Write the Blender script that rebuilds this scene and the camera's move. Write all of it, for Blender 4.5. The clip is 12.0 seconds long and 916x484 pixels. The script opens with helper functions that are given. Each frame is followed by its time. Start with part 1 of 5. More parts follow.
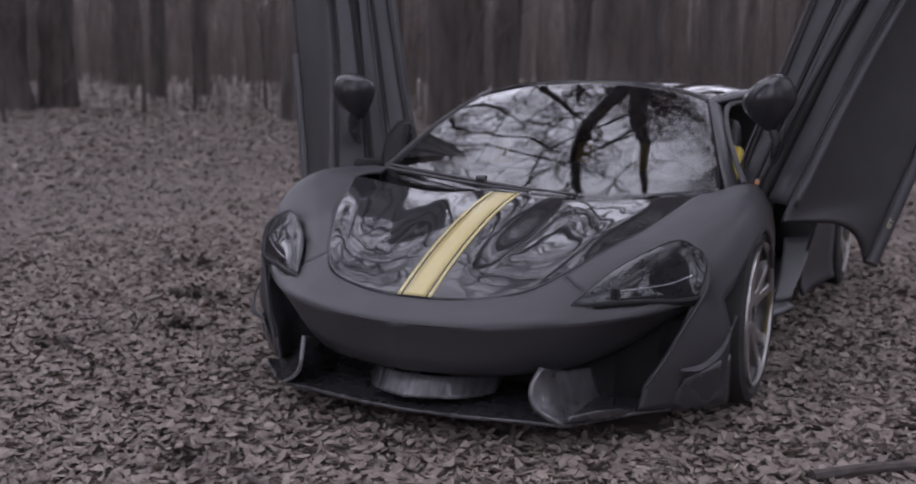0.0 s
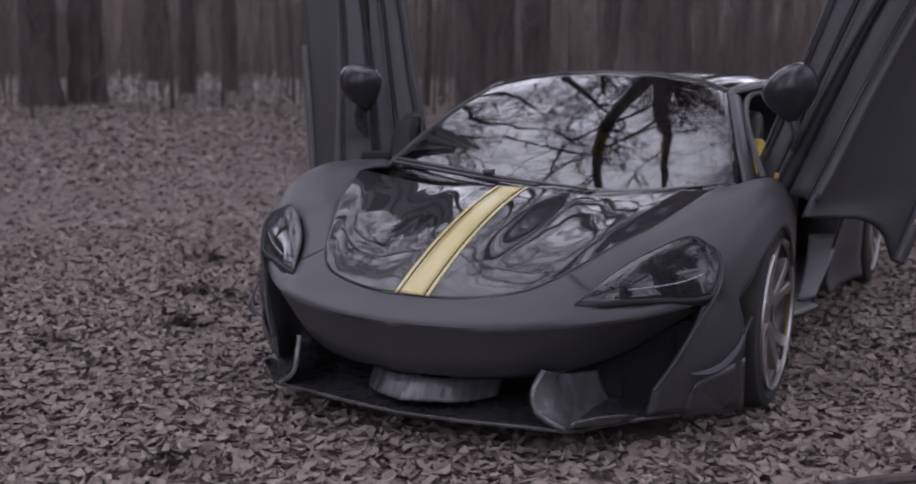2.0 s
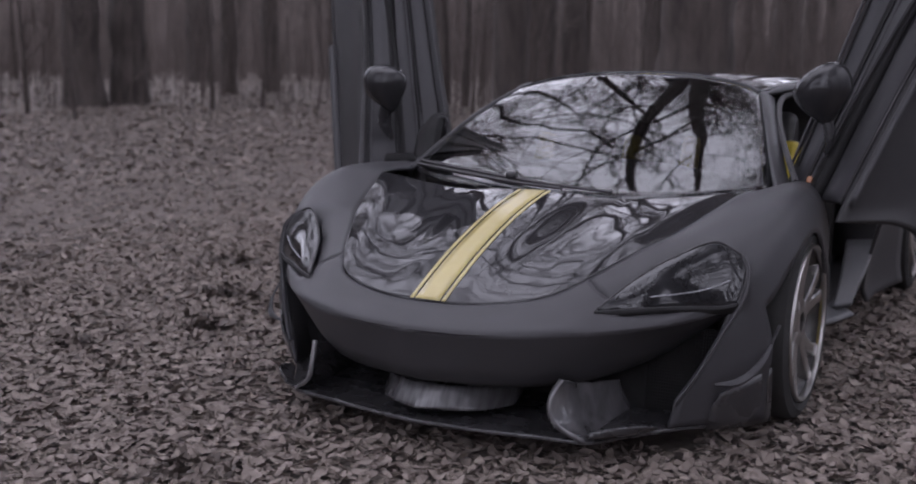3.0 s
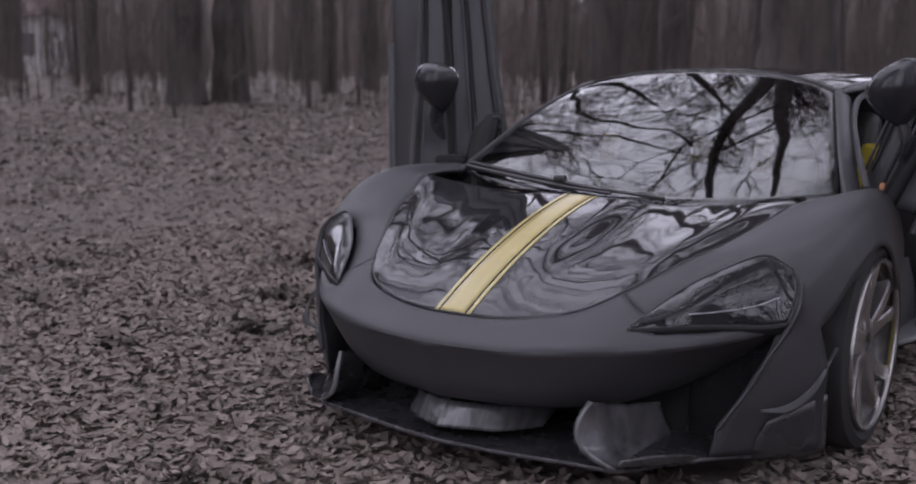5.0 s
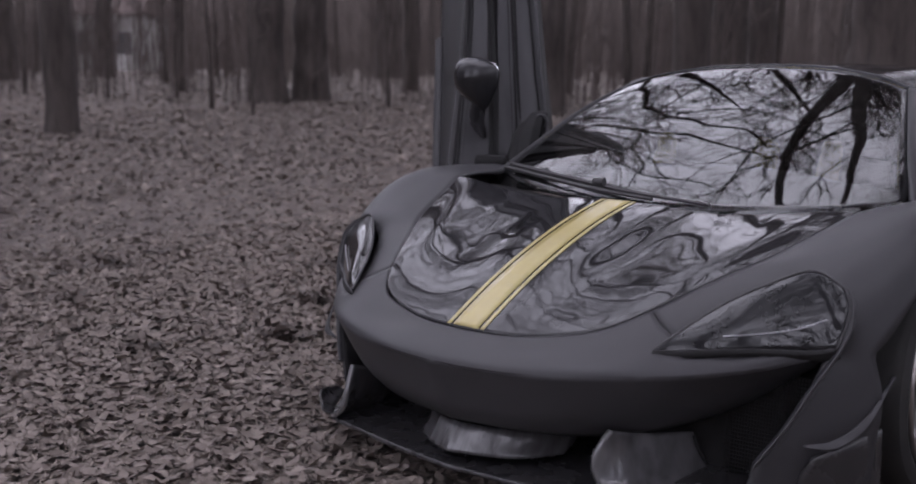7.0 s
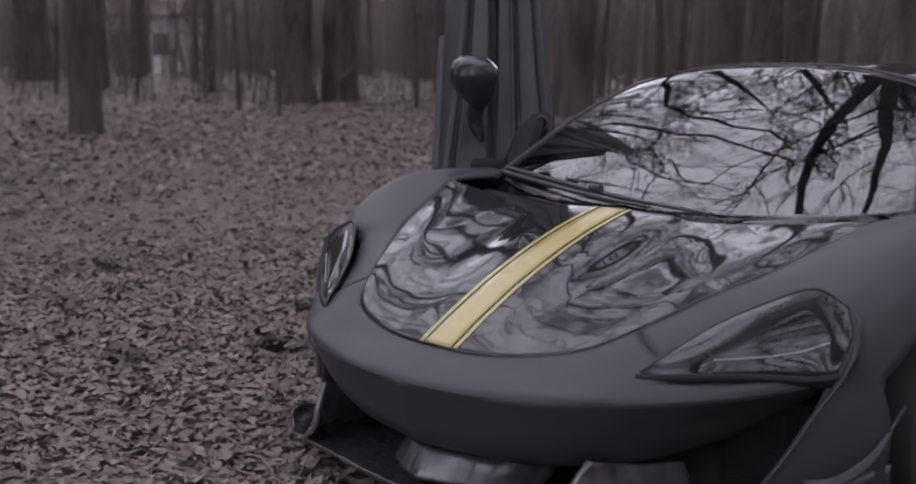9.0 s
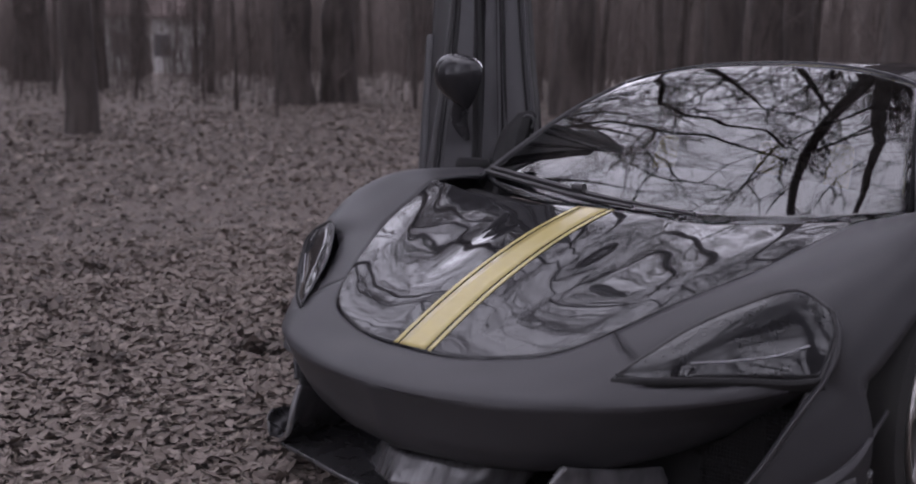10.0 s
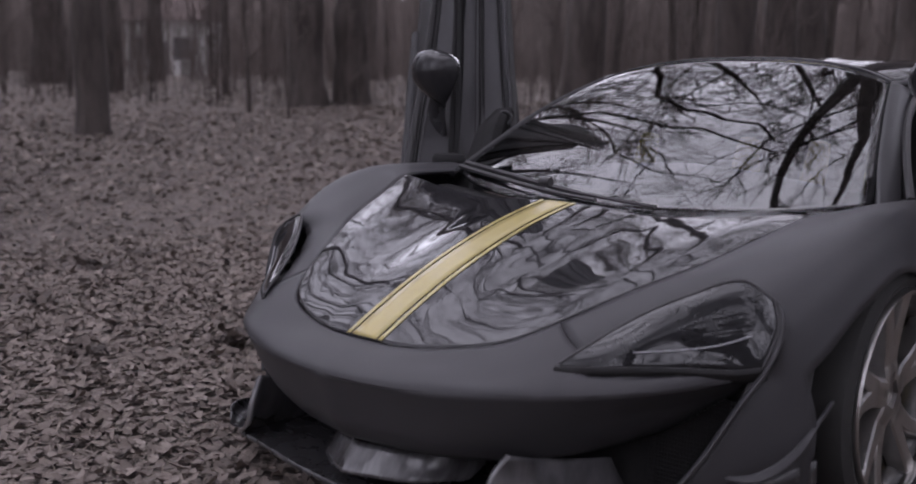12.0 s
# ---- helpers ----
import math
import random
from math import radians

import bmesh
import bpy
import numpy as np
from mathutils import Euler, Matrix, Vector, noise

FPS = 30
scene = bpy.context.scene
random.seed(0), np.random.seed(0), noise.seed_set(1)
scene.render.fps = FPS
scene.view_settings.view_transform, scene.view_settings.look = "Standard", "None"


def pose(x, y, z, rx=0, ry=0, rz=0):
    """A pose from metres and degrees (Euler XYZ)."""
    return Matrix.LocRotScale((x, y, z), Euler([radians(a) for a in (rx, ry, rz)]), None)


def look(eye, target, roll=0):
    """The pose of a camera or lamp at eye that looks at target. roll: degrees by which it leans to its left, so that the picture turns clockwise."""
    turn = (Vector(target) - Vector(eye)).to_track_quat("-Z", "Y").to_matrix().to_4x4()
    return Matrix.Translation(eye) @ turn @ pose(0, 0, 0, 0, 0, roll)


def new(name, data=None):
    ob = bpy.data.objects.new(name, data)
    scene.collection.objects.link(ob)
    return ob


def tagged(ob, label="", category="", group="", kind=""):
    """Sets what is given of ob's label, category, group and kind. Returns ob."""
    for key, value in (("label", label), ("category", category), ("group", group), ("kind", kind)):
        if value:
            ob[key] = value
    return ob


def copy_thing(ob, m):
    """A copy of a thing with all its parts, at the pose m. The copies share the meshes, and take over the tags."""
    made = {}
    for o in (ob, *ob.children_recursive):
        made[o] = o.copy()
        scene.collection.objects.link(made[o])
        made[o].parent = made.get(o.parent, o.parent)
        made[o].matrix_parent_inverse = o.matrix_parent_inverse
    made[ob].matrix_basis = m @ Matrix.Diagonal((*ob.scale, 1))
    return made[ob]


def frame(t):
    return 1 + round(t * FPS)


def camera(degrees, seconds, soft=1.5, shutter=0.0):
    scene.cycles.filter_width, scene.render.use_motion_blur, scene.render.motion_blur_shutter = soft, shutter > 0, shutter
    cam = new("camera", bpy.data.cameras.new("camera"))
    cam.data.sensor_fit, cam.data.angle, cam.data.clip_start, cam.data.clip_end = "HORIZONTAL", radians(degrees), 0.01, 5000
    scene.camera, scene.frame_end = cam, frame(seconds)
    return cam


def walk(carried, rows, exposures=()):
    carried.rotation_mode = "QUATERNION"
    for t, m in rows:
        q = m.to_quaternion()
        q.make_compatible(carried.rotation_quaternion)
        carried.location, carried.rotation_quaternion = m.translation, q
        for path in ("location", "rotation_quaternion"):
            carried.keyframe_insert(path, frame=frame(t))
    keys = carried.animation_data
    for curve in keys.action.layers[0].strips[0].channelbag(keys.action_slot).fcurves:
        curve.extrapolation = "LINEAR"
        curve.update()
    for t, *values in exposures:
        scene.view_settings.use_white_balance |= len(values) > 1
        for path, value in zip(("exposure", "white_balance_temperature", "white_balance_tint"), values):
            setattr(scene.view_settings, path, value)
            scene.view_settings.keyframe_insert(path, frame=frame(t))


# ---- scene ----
# ------------------------------------------------------------------ camera
cam = camera(45.9, 12.0, soft=1.9)
cam.data.dof.use_dof, cam.data.dof.focus_distance, cam.data.dof.aperture_fstop = True, 3.2, 2.8
# seconds, eye x y z, yaw to the left, pitch, roll; the front axle's middle is the origin, +y runs to the car's tail
PATH = [
    (0, 1.5927, -3.8018, 1.1497, 25.477, -8.647, 0.696),
    (0.5, 1.5943, -3.7650, 1.1436, 25.583, -8.700, 0.635),
    (1, 1.6001, -3.7237, 1.1359, 25.885, -8.713, 0.594),
    (1.5, 1.6077, -3.6742, 1.1301, 26.396, -8.795, 0.580),
    (2, 1.6187, -3.6162, 1.1261, 27.263, -8.858, 0.528),
    (2.5, 1.6322, -3.5622, 1.1240, 28.319, -8.859, 0.493),
    (3, 1.6469, -3.5070, 1.1236, 29.531, -8.809, 0.503),
    (5, 1.7361, -3.2173, 1.1239, 35.216, -8.932, 0.403),
    (5.5, 1.7445, -3.1376, 1.1232, 36.639, -8.856, 0.445),
    (6, 1.7488, -3.0580, 1.1259, 37.935, -8.917, 0.435),
    (6.5, 1.7463, -2.9770, 1.1184, 39.021, -8.921, 0.448),
    (7, 1.7424, -2.8952, 1.1121, 39.956, -9.027, 0.469),
    (9, 1.7229, -2.6339, 1.1035, 41.910, -8.956, 0.549),
    (9.5, 1.7252, -2.5871, 1.0996, 42.036, -8.932, 0.565),
    (10, 1.7352, -2.5512, 1.0919, 42.023, -8.872, 0.615),
    (10.5, 1.7552, -2.5192, 1.0860, 42.055, -8.850, 0.628),
    (11, 1.7859, -2.4947, 1.0784, 42.217, -8.829, 0.603),
    (11.5, 1.8226, -2.4740, 1.0720, 42.525, -8.761, 0.612),
    (12, 1.8659, -2.4561, 1.0659, 43.092, -8.703, 0.663),
]
walk(cam, [(t, pose(x, y, z) @ pose(0, 0, 0, 90 + pitch, 0, yaw) @ pose(0, 0, 0, 0, 0, roll)) for t, x, y, z, yaw, pitch, roll in PATH],
     exposures=[(0.0, 1.45, 5850, 23), (12.0, 1.25, 5980, 25)])

# ------------------------------------------------------------------ light: an overcast winter sky
SKY_EL, SKY_ROT = radians(68), radians(-125)
world = bpy.data.worlds.new("overcast_sky")
scene.world = world
world.use_nodes = True
wn, wl = world.node_tree.nodes, world.node_tree.links
sky = wn.new("ShaderNodeTexSky")
sky.sky_type, sky.sun_disc = "NISHITA", False
sky.sun_elevation, sky.sun_rotation = SKY_EL, SKY_ROT
grey = wn.new("ShaderNodeHueSaturation")
grey.inputs["Saturation"].default_value = 0.15
wl.new(sky.outputs["Color"], grey.inputs["Color"])
wl.new(grey.outputs["Color"], wn["Background"].inputs["Color"])
wn["Background"].inputs["Strength"].default_value = 0.12
sun_data = bpy.data.lights.new("sun", "SUN")
sun_data.energy, sun_data.angle, sun_data.color = 1.7, radians(174), (1.0, 0.97, 0.93)
sun = new("sun", sun_data)
sun.matrix_world = look((0, 0, 0), (-math.sin(SKY_ROT) * math.cos(SKY_EL), -math.cos(SKY_ROT) * math.cos(SKY_EL), -math.sin(SKY_EL)))


# ------------------------------------------------------------------ materials
def mat(name, c1, c2, rough=0.5, metal=0.0, scale=6.0, detail=6.0, stretch=(1, 1, 1), bump=0.0, bump_scale=0.0, coat=0.0, coat_rough=0.03,
        rough2=None, island=False, spec=0.5):
    """A surface of two colours mixed by a large and a fine noise, with a roughness that varies and a fine relief."""
    m = bpy.data.materials.new(name)
    m.use_nodes = True
    n, l = m.node_tree.nodes, m.node_tree.links
    b = n["Principled BSDF"]
    b.inputs["Metallic"].default_value = metal
    b.inputs["Specular IOR Level"].default_value = spec
    b.inputs["Coat Weight"].default_value, b.inputs["Coat Roughness"].default_value = coat, coat_rough
    tc, mp = n.new("ShaderNodeTexCoord"), n.new("ShaderNodeMapping")
    mp.inputs["Scale"].default_value = stretch
    l.new(tc.outputs["Object"], mp.inputs["Vector"])
    big, fine = n.new("ShaderNodeTexNoise"), n.new("ShaderNodeTexNoise")
    big.inputs["Scale"].default_value, big.inputs["Detail"].default_value = scale, detail
    fine.inputs["Scale"].default_value, fine.inputs["Detail"].default_value = bump_scale or scale * 9, 4
    for x in (big, fine):
        l.new(mp.outputs["Vector"], x.inputs["Vector"])
    add = n.new("ShaderNodeMath")
    add.operation = "MULTIPLY_ADD"
    add.inputs[1].default_value = 0.35
    l.new(fine.outputs["Fac"], add.inputs[0])
    l.new(big.outputs["Fac"], add.inputs[2])
    ramp = n.new("ShaderNodeMapRange")
    ramp.inputs["From Min"].default_value, ramp.inputs["From Max"].default_value = 0.42, 0.92
    l.new(add.outputs[0], ramp.inputs["Value"])
    mix = n.new("ShaderNodeMix")
    mix.data_type = "RGBA"
    mix.inputs["A"].default_value, mix.inputs["B"].default_value = (*c1, 1), (*c2, 1)
    if island:
        geo = n.new("ShaderNodeNewGeometry")
        half = n.new("ShaderNodeMath")
        half.operation = "MULTIPLY_ADD"
        half.inputs[1].default_value = 0.3
        l.new(ramp.outputs["Result"], half.inputs[0])
        sub = n.new("ShaderNodeMath")
        sub.operation = "MULTIPLY_ADD"
        sub.inputs[1].default_value, sub.inputs[2].default_value = 0.85, -0.1
        l.new(geo.outputs["Random Per Island"], sub.inputs[0])
        l.new(sub.outputs[0], half.inputs[2])
        half.use_clamp = True
        l.new(half.outputs[0], mix.inputs["Factor"])
    else:
        l.new(ramp.outputs["Result"], mix.inputs["Factor"])
    l.new(mix.outputs["Result"], b.inputs["Base Color"])
    rr = n.new("ShaderNodeMapRange")
    rr.inputs["To Min"].default_value, rr.inputs["To Max"].default_value = rough, rough if rough2 is None else rough2
    l.new(big.outputs["Fac"], rr.inputs["Value"])
    l.new(rr.outputs["Result"], b.inputs["Roughness"])
    if bump:
        bp = n.new("ShaderNodeBump")
        bp.inputs["Strength"].default_value, bp.inputs["Distance"].default_value = 1.0, bump
        l.new(add.outputs[0], bp.inputs["Height"])
        l.new(bp.outputs["Normal"], b.inputs["Normal"])
    return m


def glass_mat(name, tint, rough=0.0, ior=1.5):
    m = bpy.data.materials.new(name)
    m.use_nodes = True
    b = m.node_tree.nodes["Principled BSDF"]
    b.inputs["Base Color"].default_value = (*tint, 1)
    b.inputs["Roughness"].default_value = rough
    b.inputs["Transmission Weight"].default_value = 1.0
    b.inputs["IOR"].default_value = ior
    return m


SATIN = mat("satin_graphite_wrap", (0.040, 0.039, 0.042), (0.050, 0.048, 0.051), 0.42, 0.0, 3.0, rough2=0.50, bump=0.00015, bump_scale=700, spec=0.36)
GLOSS = mat("gloss_black_paint", (0.020, 0.0195, 0.021), (0.027, 0.026, 0.028), 0.03, 0.0, 2.0, rough2=0.05, coat=0.08, spec=0.42)
CARBON = mat("black_carbon_trim", (0.030, 0.029, 0.031), (0.048, 0.046, 0.048), 0.20, 0.0, 14.0, rough2=0.34, coat=0.4, coat_rough=0.12)
# upright reflections of trunks and sky painted into the keel plate's grey
KEEL = mat("painted_reflection_keel", (0.026, 0.025, 0.026), (0.120, 0.116, 0.120), 0.08, 0.0, 9.0, rough2=0.14, stretch=(7.0, 1.0, 0.5), coat=0.5, bump=0.0012, bump_scale=14)
SKIN = mat("matt_black_door_skin", (0.032, 0.031, 0.032), (0.042, 0.040, 0.041), 0.5, 0.0, 8.0, rough2=0.6, spec=0.25)
# the grey varies between dark and pale in stretched streaks
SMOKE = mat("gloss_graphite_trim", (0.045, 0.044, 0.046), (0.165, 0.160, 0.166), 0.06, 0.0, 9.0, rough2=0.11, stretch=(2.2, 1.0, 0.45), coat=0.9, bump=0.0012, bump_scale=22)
BLACK = mat("matt_black_plastic", (0.046, 0.044, 0.046), (0.062, 0.059, 0.061), 0.55, 0.0, 20.0, rough2=0.7, bump=0.0003, bump_scale=300)
YELLOW = mat("yellow_stripe_vinyl", (0.42, 0.345, 0.125), (0.47, 0.39, 0.15), 0.22, 0.0, 5.0, rough2=0.3, coat=0.25)
YLEATHER = mat("yellow_leather", (0.52, 0.40, 0.03), (0.60, 0.47, 0.05), 0.5, 0.0, 30.0, bump=0.0006, bump_scale=200)
CAP = mat("gloss_black_mirror_cap", (0.020, 0.0195, 0.021), (0.030, 0.029, 0.031), 0.07, 0.0, 9.0, rough2=0.12, coat=0.0, spec=0.35, stretch=(3.0, 1.0, 0.6), bump=0.0015, bump_scale=26)
# satin graphite lightened in colour, standing for the light it reflects
PANEL = mat("lit_satin_panel", (0.075, 0.074, 0.078), (0.095, 0.094, 0.098), 0.42, 0.1, 6.0, rough2=0.5)
MOULD = mat("black_moulded_rubber", (0.020, 0.0195, 0.020), (0.029, 0.028, 0.0285), 0.8, 0.0, 12.0, rough2=0.9, spec=0.2)
AMBER = mat("amber_reflector", (0.20, 0.085, 0.035), (0.26, 0.11, 0.05), 0.25, 0.0, 40.0)
RUBBER = mat("tyre_rubber", (0.020, 0.0195, 0.0195), (0.030, 0.029, 0.028), 0.75, 0.0, 18.0, rough2=0.9, bump=0.0008, bump_scale=90)
ALLOY = mat("brushed_silver_alloy", (0.42, 0.41, 0.40), (0.58, 0.565, 0.55), 0.26, 1.0, 12.0, rough2=0.36, bump=0.0002, bump_scale=300)
STEEL = mat("brake_steel", (0.09, 0.088, 0.087), (0.15, 0.145, 0.14), 0.4, 1.0, 30.0)
LAMP = mat("smoked_lamp_lens", (0.013, 0.013, 0.014), (0.024, 0.024, 0.026), 0.02, 0.0, 9.0, coat=0.25, rough2=0.04)
DRL = mat("pale_light_guide", (0.33, 0.33, 0.35), (0.42, 0.42, 0.44), 0.25)
LEATHER = mat("black_leather", (0.030, 0.029, 0.029), (0.045, 0.043, 0.043), 0.5, 0.0, 25.0, bump=0.0006, bump_scale=220)
MIRROR = mat("mirror_glass", (0.75, 0.75, 0.76), (0.78, 0.78, 0.79), 0.02, 1.0, 4.0)
GLASS = glass_mat("windscreen_glass", (0.13, 0.135, 0.14), ior=1.76)
SOIL = mat("forest_litter", (0.075, 0.060, 0.052), (0.145, 0.118, 0.101), 0.9, 0.0, 1.3, 8.0, bump=0.02, bump_scale=14)


def add_litter(m):
    """Scraps of leaf in many browns, sizes of a hand's width and less."""
    n, l = m.node_tree.nodes, m.node_tree.links
    b = n["Principled BSDF"]
    old = b.inputs["Base Color"].links[0].from_socket
    tc, cell, grey, mix = n.new("ShaderNodeTexCoord"), n.new("ShaderNodeTexVoronoi"), n.new("ShaderNodeSeparateColor"), n.new("ShaderNodeMix")
    cell.inputs["Scale"].default_value = 17.0
    l.new(tc.outputs["Object"], cell.inputs["Vector"])
    l.new(cell.outputs["Color"], grey.inputs["Color"])
    tone = n.new("ShaderNodeValToRGB")
    tone.color_ramp.elements[0].color, tone.color_ramp.elements[1].color = (0.080, 0.064, 0.055, 1), (0.175, 0.145, 0.126, 1)
    l.new(grey.outputs[0], tone.inputs["Fac"])
    mix.data_type = "RGBA"
    mix.inputs["Factor"].default_value = 0.6
    l.new(old, mix.inputs["A"])
    l.new(tone.outputs["Color"], mix.inputs["B"])
    l.new(mix.outputs["Result"], b.inputs["Base Color"])


add_litter(SOIL)
LEAF = mat("dry_oak_leaf", (0.118, 0.094, 0.080), (0.265, 0.222, 0.193), 0.75, 0.0, 25.0, rough2=0.9, island=True)
BARK = mat("dark_oak_bark", (0.031, 0.025, 0.023), (0.098, 0.081, 0.073), 0.9, 0.0, 5.0, 8.0, stretch=(1, 1, 0.22), bump=0.03, bump_scale=16)
# dark brown for the clumps; further out it paints in the woods' shade
WET_SHADE_LEAF = mat("damp_and_shaded_leaf", (0.050, 0.039, 0.033), (0.15, 0.12, 0.103), 0.6, 0.0, 25.0, rough2=0.8, island=True)
STRAW = mat("dry_grass", (0.16, 0.13, 0.105), (0.34, 0.285, 0.24), 0.8, 0.0, 20.0, island=True)
TWIG = mat("thin_grey_brown_stem", (0.058, 0.047, 0.042), (0.132, 0.108, 0.097), 0.9, 0.0, 2.0, 5.0, island=True)
FARWOOD = mat("far_bare_woods", (0.082, 0.067, 0.062), (0.160, 0.133, 0.122), 0.95, 0.0, 0.9, 8.0, stretch=(1, 1, 0.07), bump_scale=5.0)
WALL = mat("pale_house_render", (0.30, 0.29, 0.28), (0.38, 0.37, 0.36), 0.85, 0.0, 0.6)
TILE = mat("red_roof_tile", (0.060, 0.042, 0.038), (0.085, 0.058, 0.052), 0.85, 0.0, 2.0, bump=0.02)
LETTER = mat("pale_gold_letter", (0.45, 0.40, 0.26), (0.5, 0.45, 0.3), 0.4)


# ------------------------------------------------------------------ mesh tools: geometry is (vertices, faces)
def line(pts, n):
    """n points of a smooth curve through pts."""
    c = np.array(pts, float)
    c = np.vstack([2 * c[0] - c[1], c, 2 * c[-1] - c[-2]])
    out = []
    for s in np.linspace(0, len(c) - 3, n):
        i = min(int(s), len(c) - 4)
        s -= i
        a, b, d, e = c[i:i + 4]
        out.append(0.5 * (2 * b + (d - a) * s + (2 * a - 5 * b + 4 * d - e) * s * s + (3 * b - a - 3 * d + e) * s ** 3))
    return np.array(out)


def sheet(rows, nu, nv):
    """A smooth surface through rows of points, as a grid of nu x nv."""
    across = [line(r, nv) for r in rows]
    return np.stack([line([a[k] for a in across], nu) for k in range(nv)], 1)


def grid_geo(g, flip=False):
    nu, nv = g.shape[:2]
    f = [(i * nv + j, (i + 1) * nv + j, (i + 1) * nv + j + 1, i * nv + j + 1) for i in range(nu - 1) for j in range(nv - 1)]
    return [tuple(p) for p in g.reshape(-1, 3)], [q[::-1] for q in f] if flip else f


def mirror_geo(geo):
    v, f = geo
    return [(-x, y, z) for x, y, z in v], [q[::-1] for q in f]


def join_geo(*geos):
    v, f = [], []
    for gv, gf in geos:
        k = len(v)
        v += [tuple(p) for p in gv]
        f += [tuple(i + k for i in q) for q in gf]
    return v, f


def moved(geo, m):
    return [tuple(m @ Vector(p)) for p in geo[0]], geo[1]


def tube_geo(path, radii, sides=8, flat=(1.0, 1.0)):
    """A tube along path; flat squeezes its section."""
    path = [Vector(p) for p in path]
    v, f = [], []
    up = Vector((0.12, 0.2, 1.0)) if abs((path[-1] - path[0]).normalized().z) < 0.9 else Vector((1, 0.1, 0))
    for i, p in enumerate(path):
        d = (path[min(i + 1, len(path) - 1)] - path[max(i - 1, 0)]).normalized()
        a = d.cross(up).normalized()
        b = d.cross(a)
        r = radii[i] if hasattr(radii, "__len__") else radii
        v += [tuple(p + (a * math.cos(t) * flat[0] + b * math.sin(t) * flat[1]) * r) for t in (2 * math.pi * k / sides for k in range(sides))]
    for i in range(len(path) - 1):
        f += [(i * sides + k, i * sides + (k + 1) % sides, (i + 1) * sides + (k + 1) % sides, (i + 1) * sides + k) for k in range(sides)]
    f += [tuple(range(sides))[::-1], tuple((len(path) - 1) * sides + k for k in range(sides))]
    return v, f


def lathe_geo(profile, sides=48, closed=False):
    """Turns (x, r) about the x axis."""
    v, f, n = [], [], len(profile)
    for k in range(sides):
        a = 2 * math.pi * k / sides
        v += [(x, r * math.cos(a), r * math.sin(a)) for x, r in profile]
    for k in range(sides):
        for i in range(n if closed else n - 1):
            j = (i + 1) % n
            f.append((k * n + i, k * n + j, (k + 1) % sides * n + j, (k + 1) % sides * n + i))
    return v, f


def prism_geo(poly, axis, lo, hi):
    """A polygon of two coordinates, drawn out along the axis."""
    def put(p, t):
        q = list(p)
        q.insert(axis, t)
        return tuple(q)
    n = len(poly)
    v = [put(p, lo) for p in poly] + [put(p, hi) for p in poly]
    return v, [tuple(range(n))[::-1], tuple(range(n, 2 * n))] + [(i, (i + 1) % n, n + (i + 1) % n, n + i) for i in range(n)]


def box_geo(x0, x1, y0, y1, z0, z1):
    return prism_geo([(x0, y0), (x1, y0), (x1, y1), (x0, y1)], 2, z0, z1)


def ball_geo(center, radii, nu=16, nv=10, shape=None):
    v, f = [], []
    for i in range(nv + 1):
        a = math.pi * i / nv
        for k in range(nu):
            b = 2 * math.pi * k / nu
            d = Vector((math.sin(a) * math.cos(b), math.sin(a) * math.sin(b), math.cos(a)))
            s = shape(d) if shape else d
            v.append(tuple(Vector(center) + Vector((s[0] * radii[0], s[1] * radii[1], s[2] * radii[2]))))
    for i in range(nv):
        f += [(i * nu + k, i * nu + (k + 1) % nu, (i + 1) * nu + (k + 1) % nu, (i + 1) * nu + k) for k in range(nu)]
    return v, f


def obj(name, geo, material, smooth=True, solid=0.0, bevel=0.0, fix=True, shell=False):
    """A mesh object of its own. solid: thickness to the inside; bevel: rounded edges."""
    me = bpy.data.meshes.new(name)
    me.from_pydata(geo[0], [], geo[1])
    if fix:
        bm = bmesh.new()
        bm.from_mesh(me)
        bmesh.ops.remove_doubles(bm, verts=bm.verts, dist=0.0002)
        if not shell:
            bmesh.ops.recalc_face_normals(bm, faces=bm.faces)
        bm.to_mesh(me)
        bm.free()
    me.materials.append(material)
    if smooth:
        me.shade_smooth()
    ob = new(name, me)
    if solid:
        s = ob.modifiers.new("thickness", "SOLIDIFY")
        s.thickness, s.offset = solid, -1.0
    if bevel:
        s = ob.modifiers.new("rounded", "BEVEL")
        s.width, s.segments, s.limit_method = bevel, 2, "ANGLE"
    if smooth:
        me.set_sharp_from_angle(angle=radians(38))
    return ob


def part(name, geo, material, parent, label="", **kw):
    ob = obj(name, geo, material, **kw)
    ob.parent = parent
    return tagged(ob, label) if label else ob


def group_part(name, parent, at=(0, 0, 0)):
    """A part that is only the sum of its pieces."""
    ob = new(name)
    ob.empty_display_size = 0.1
    ob.location = at
    ob.parent = parent
    return ob


def facing(g, way):
    """Turns a grid's faces so that they look along way."""
    p, q, r = Vector(g[0, 0]), Vector(g[-1, 0]), Vector(g[0, -1])
    if g[0, 0].tolist() == g[-1, 0].tolist():
        p, q, r = Vector(g[0, -1]), Vector(g[-1, -1]), Vector(g[0, 0])
    k = (q - p).cross(r - p)
    return grid_geo(g, flip=k.dot(Vector(way)) < 0)


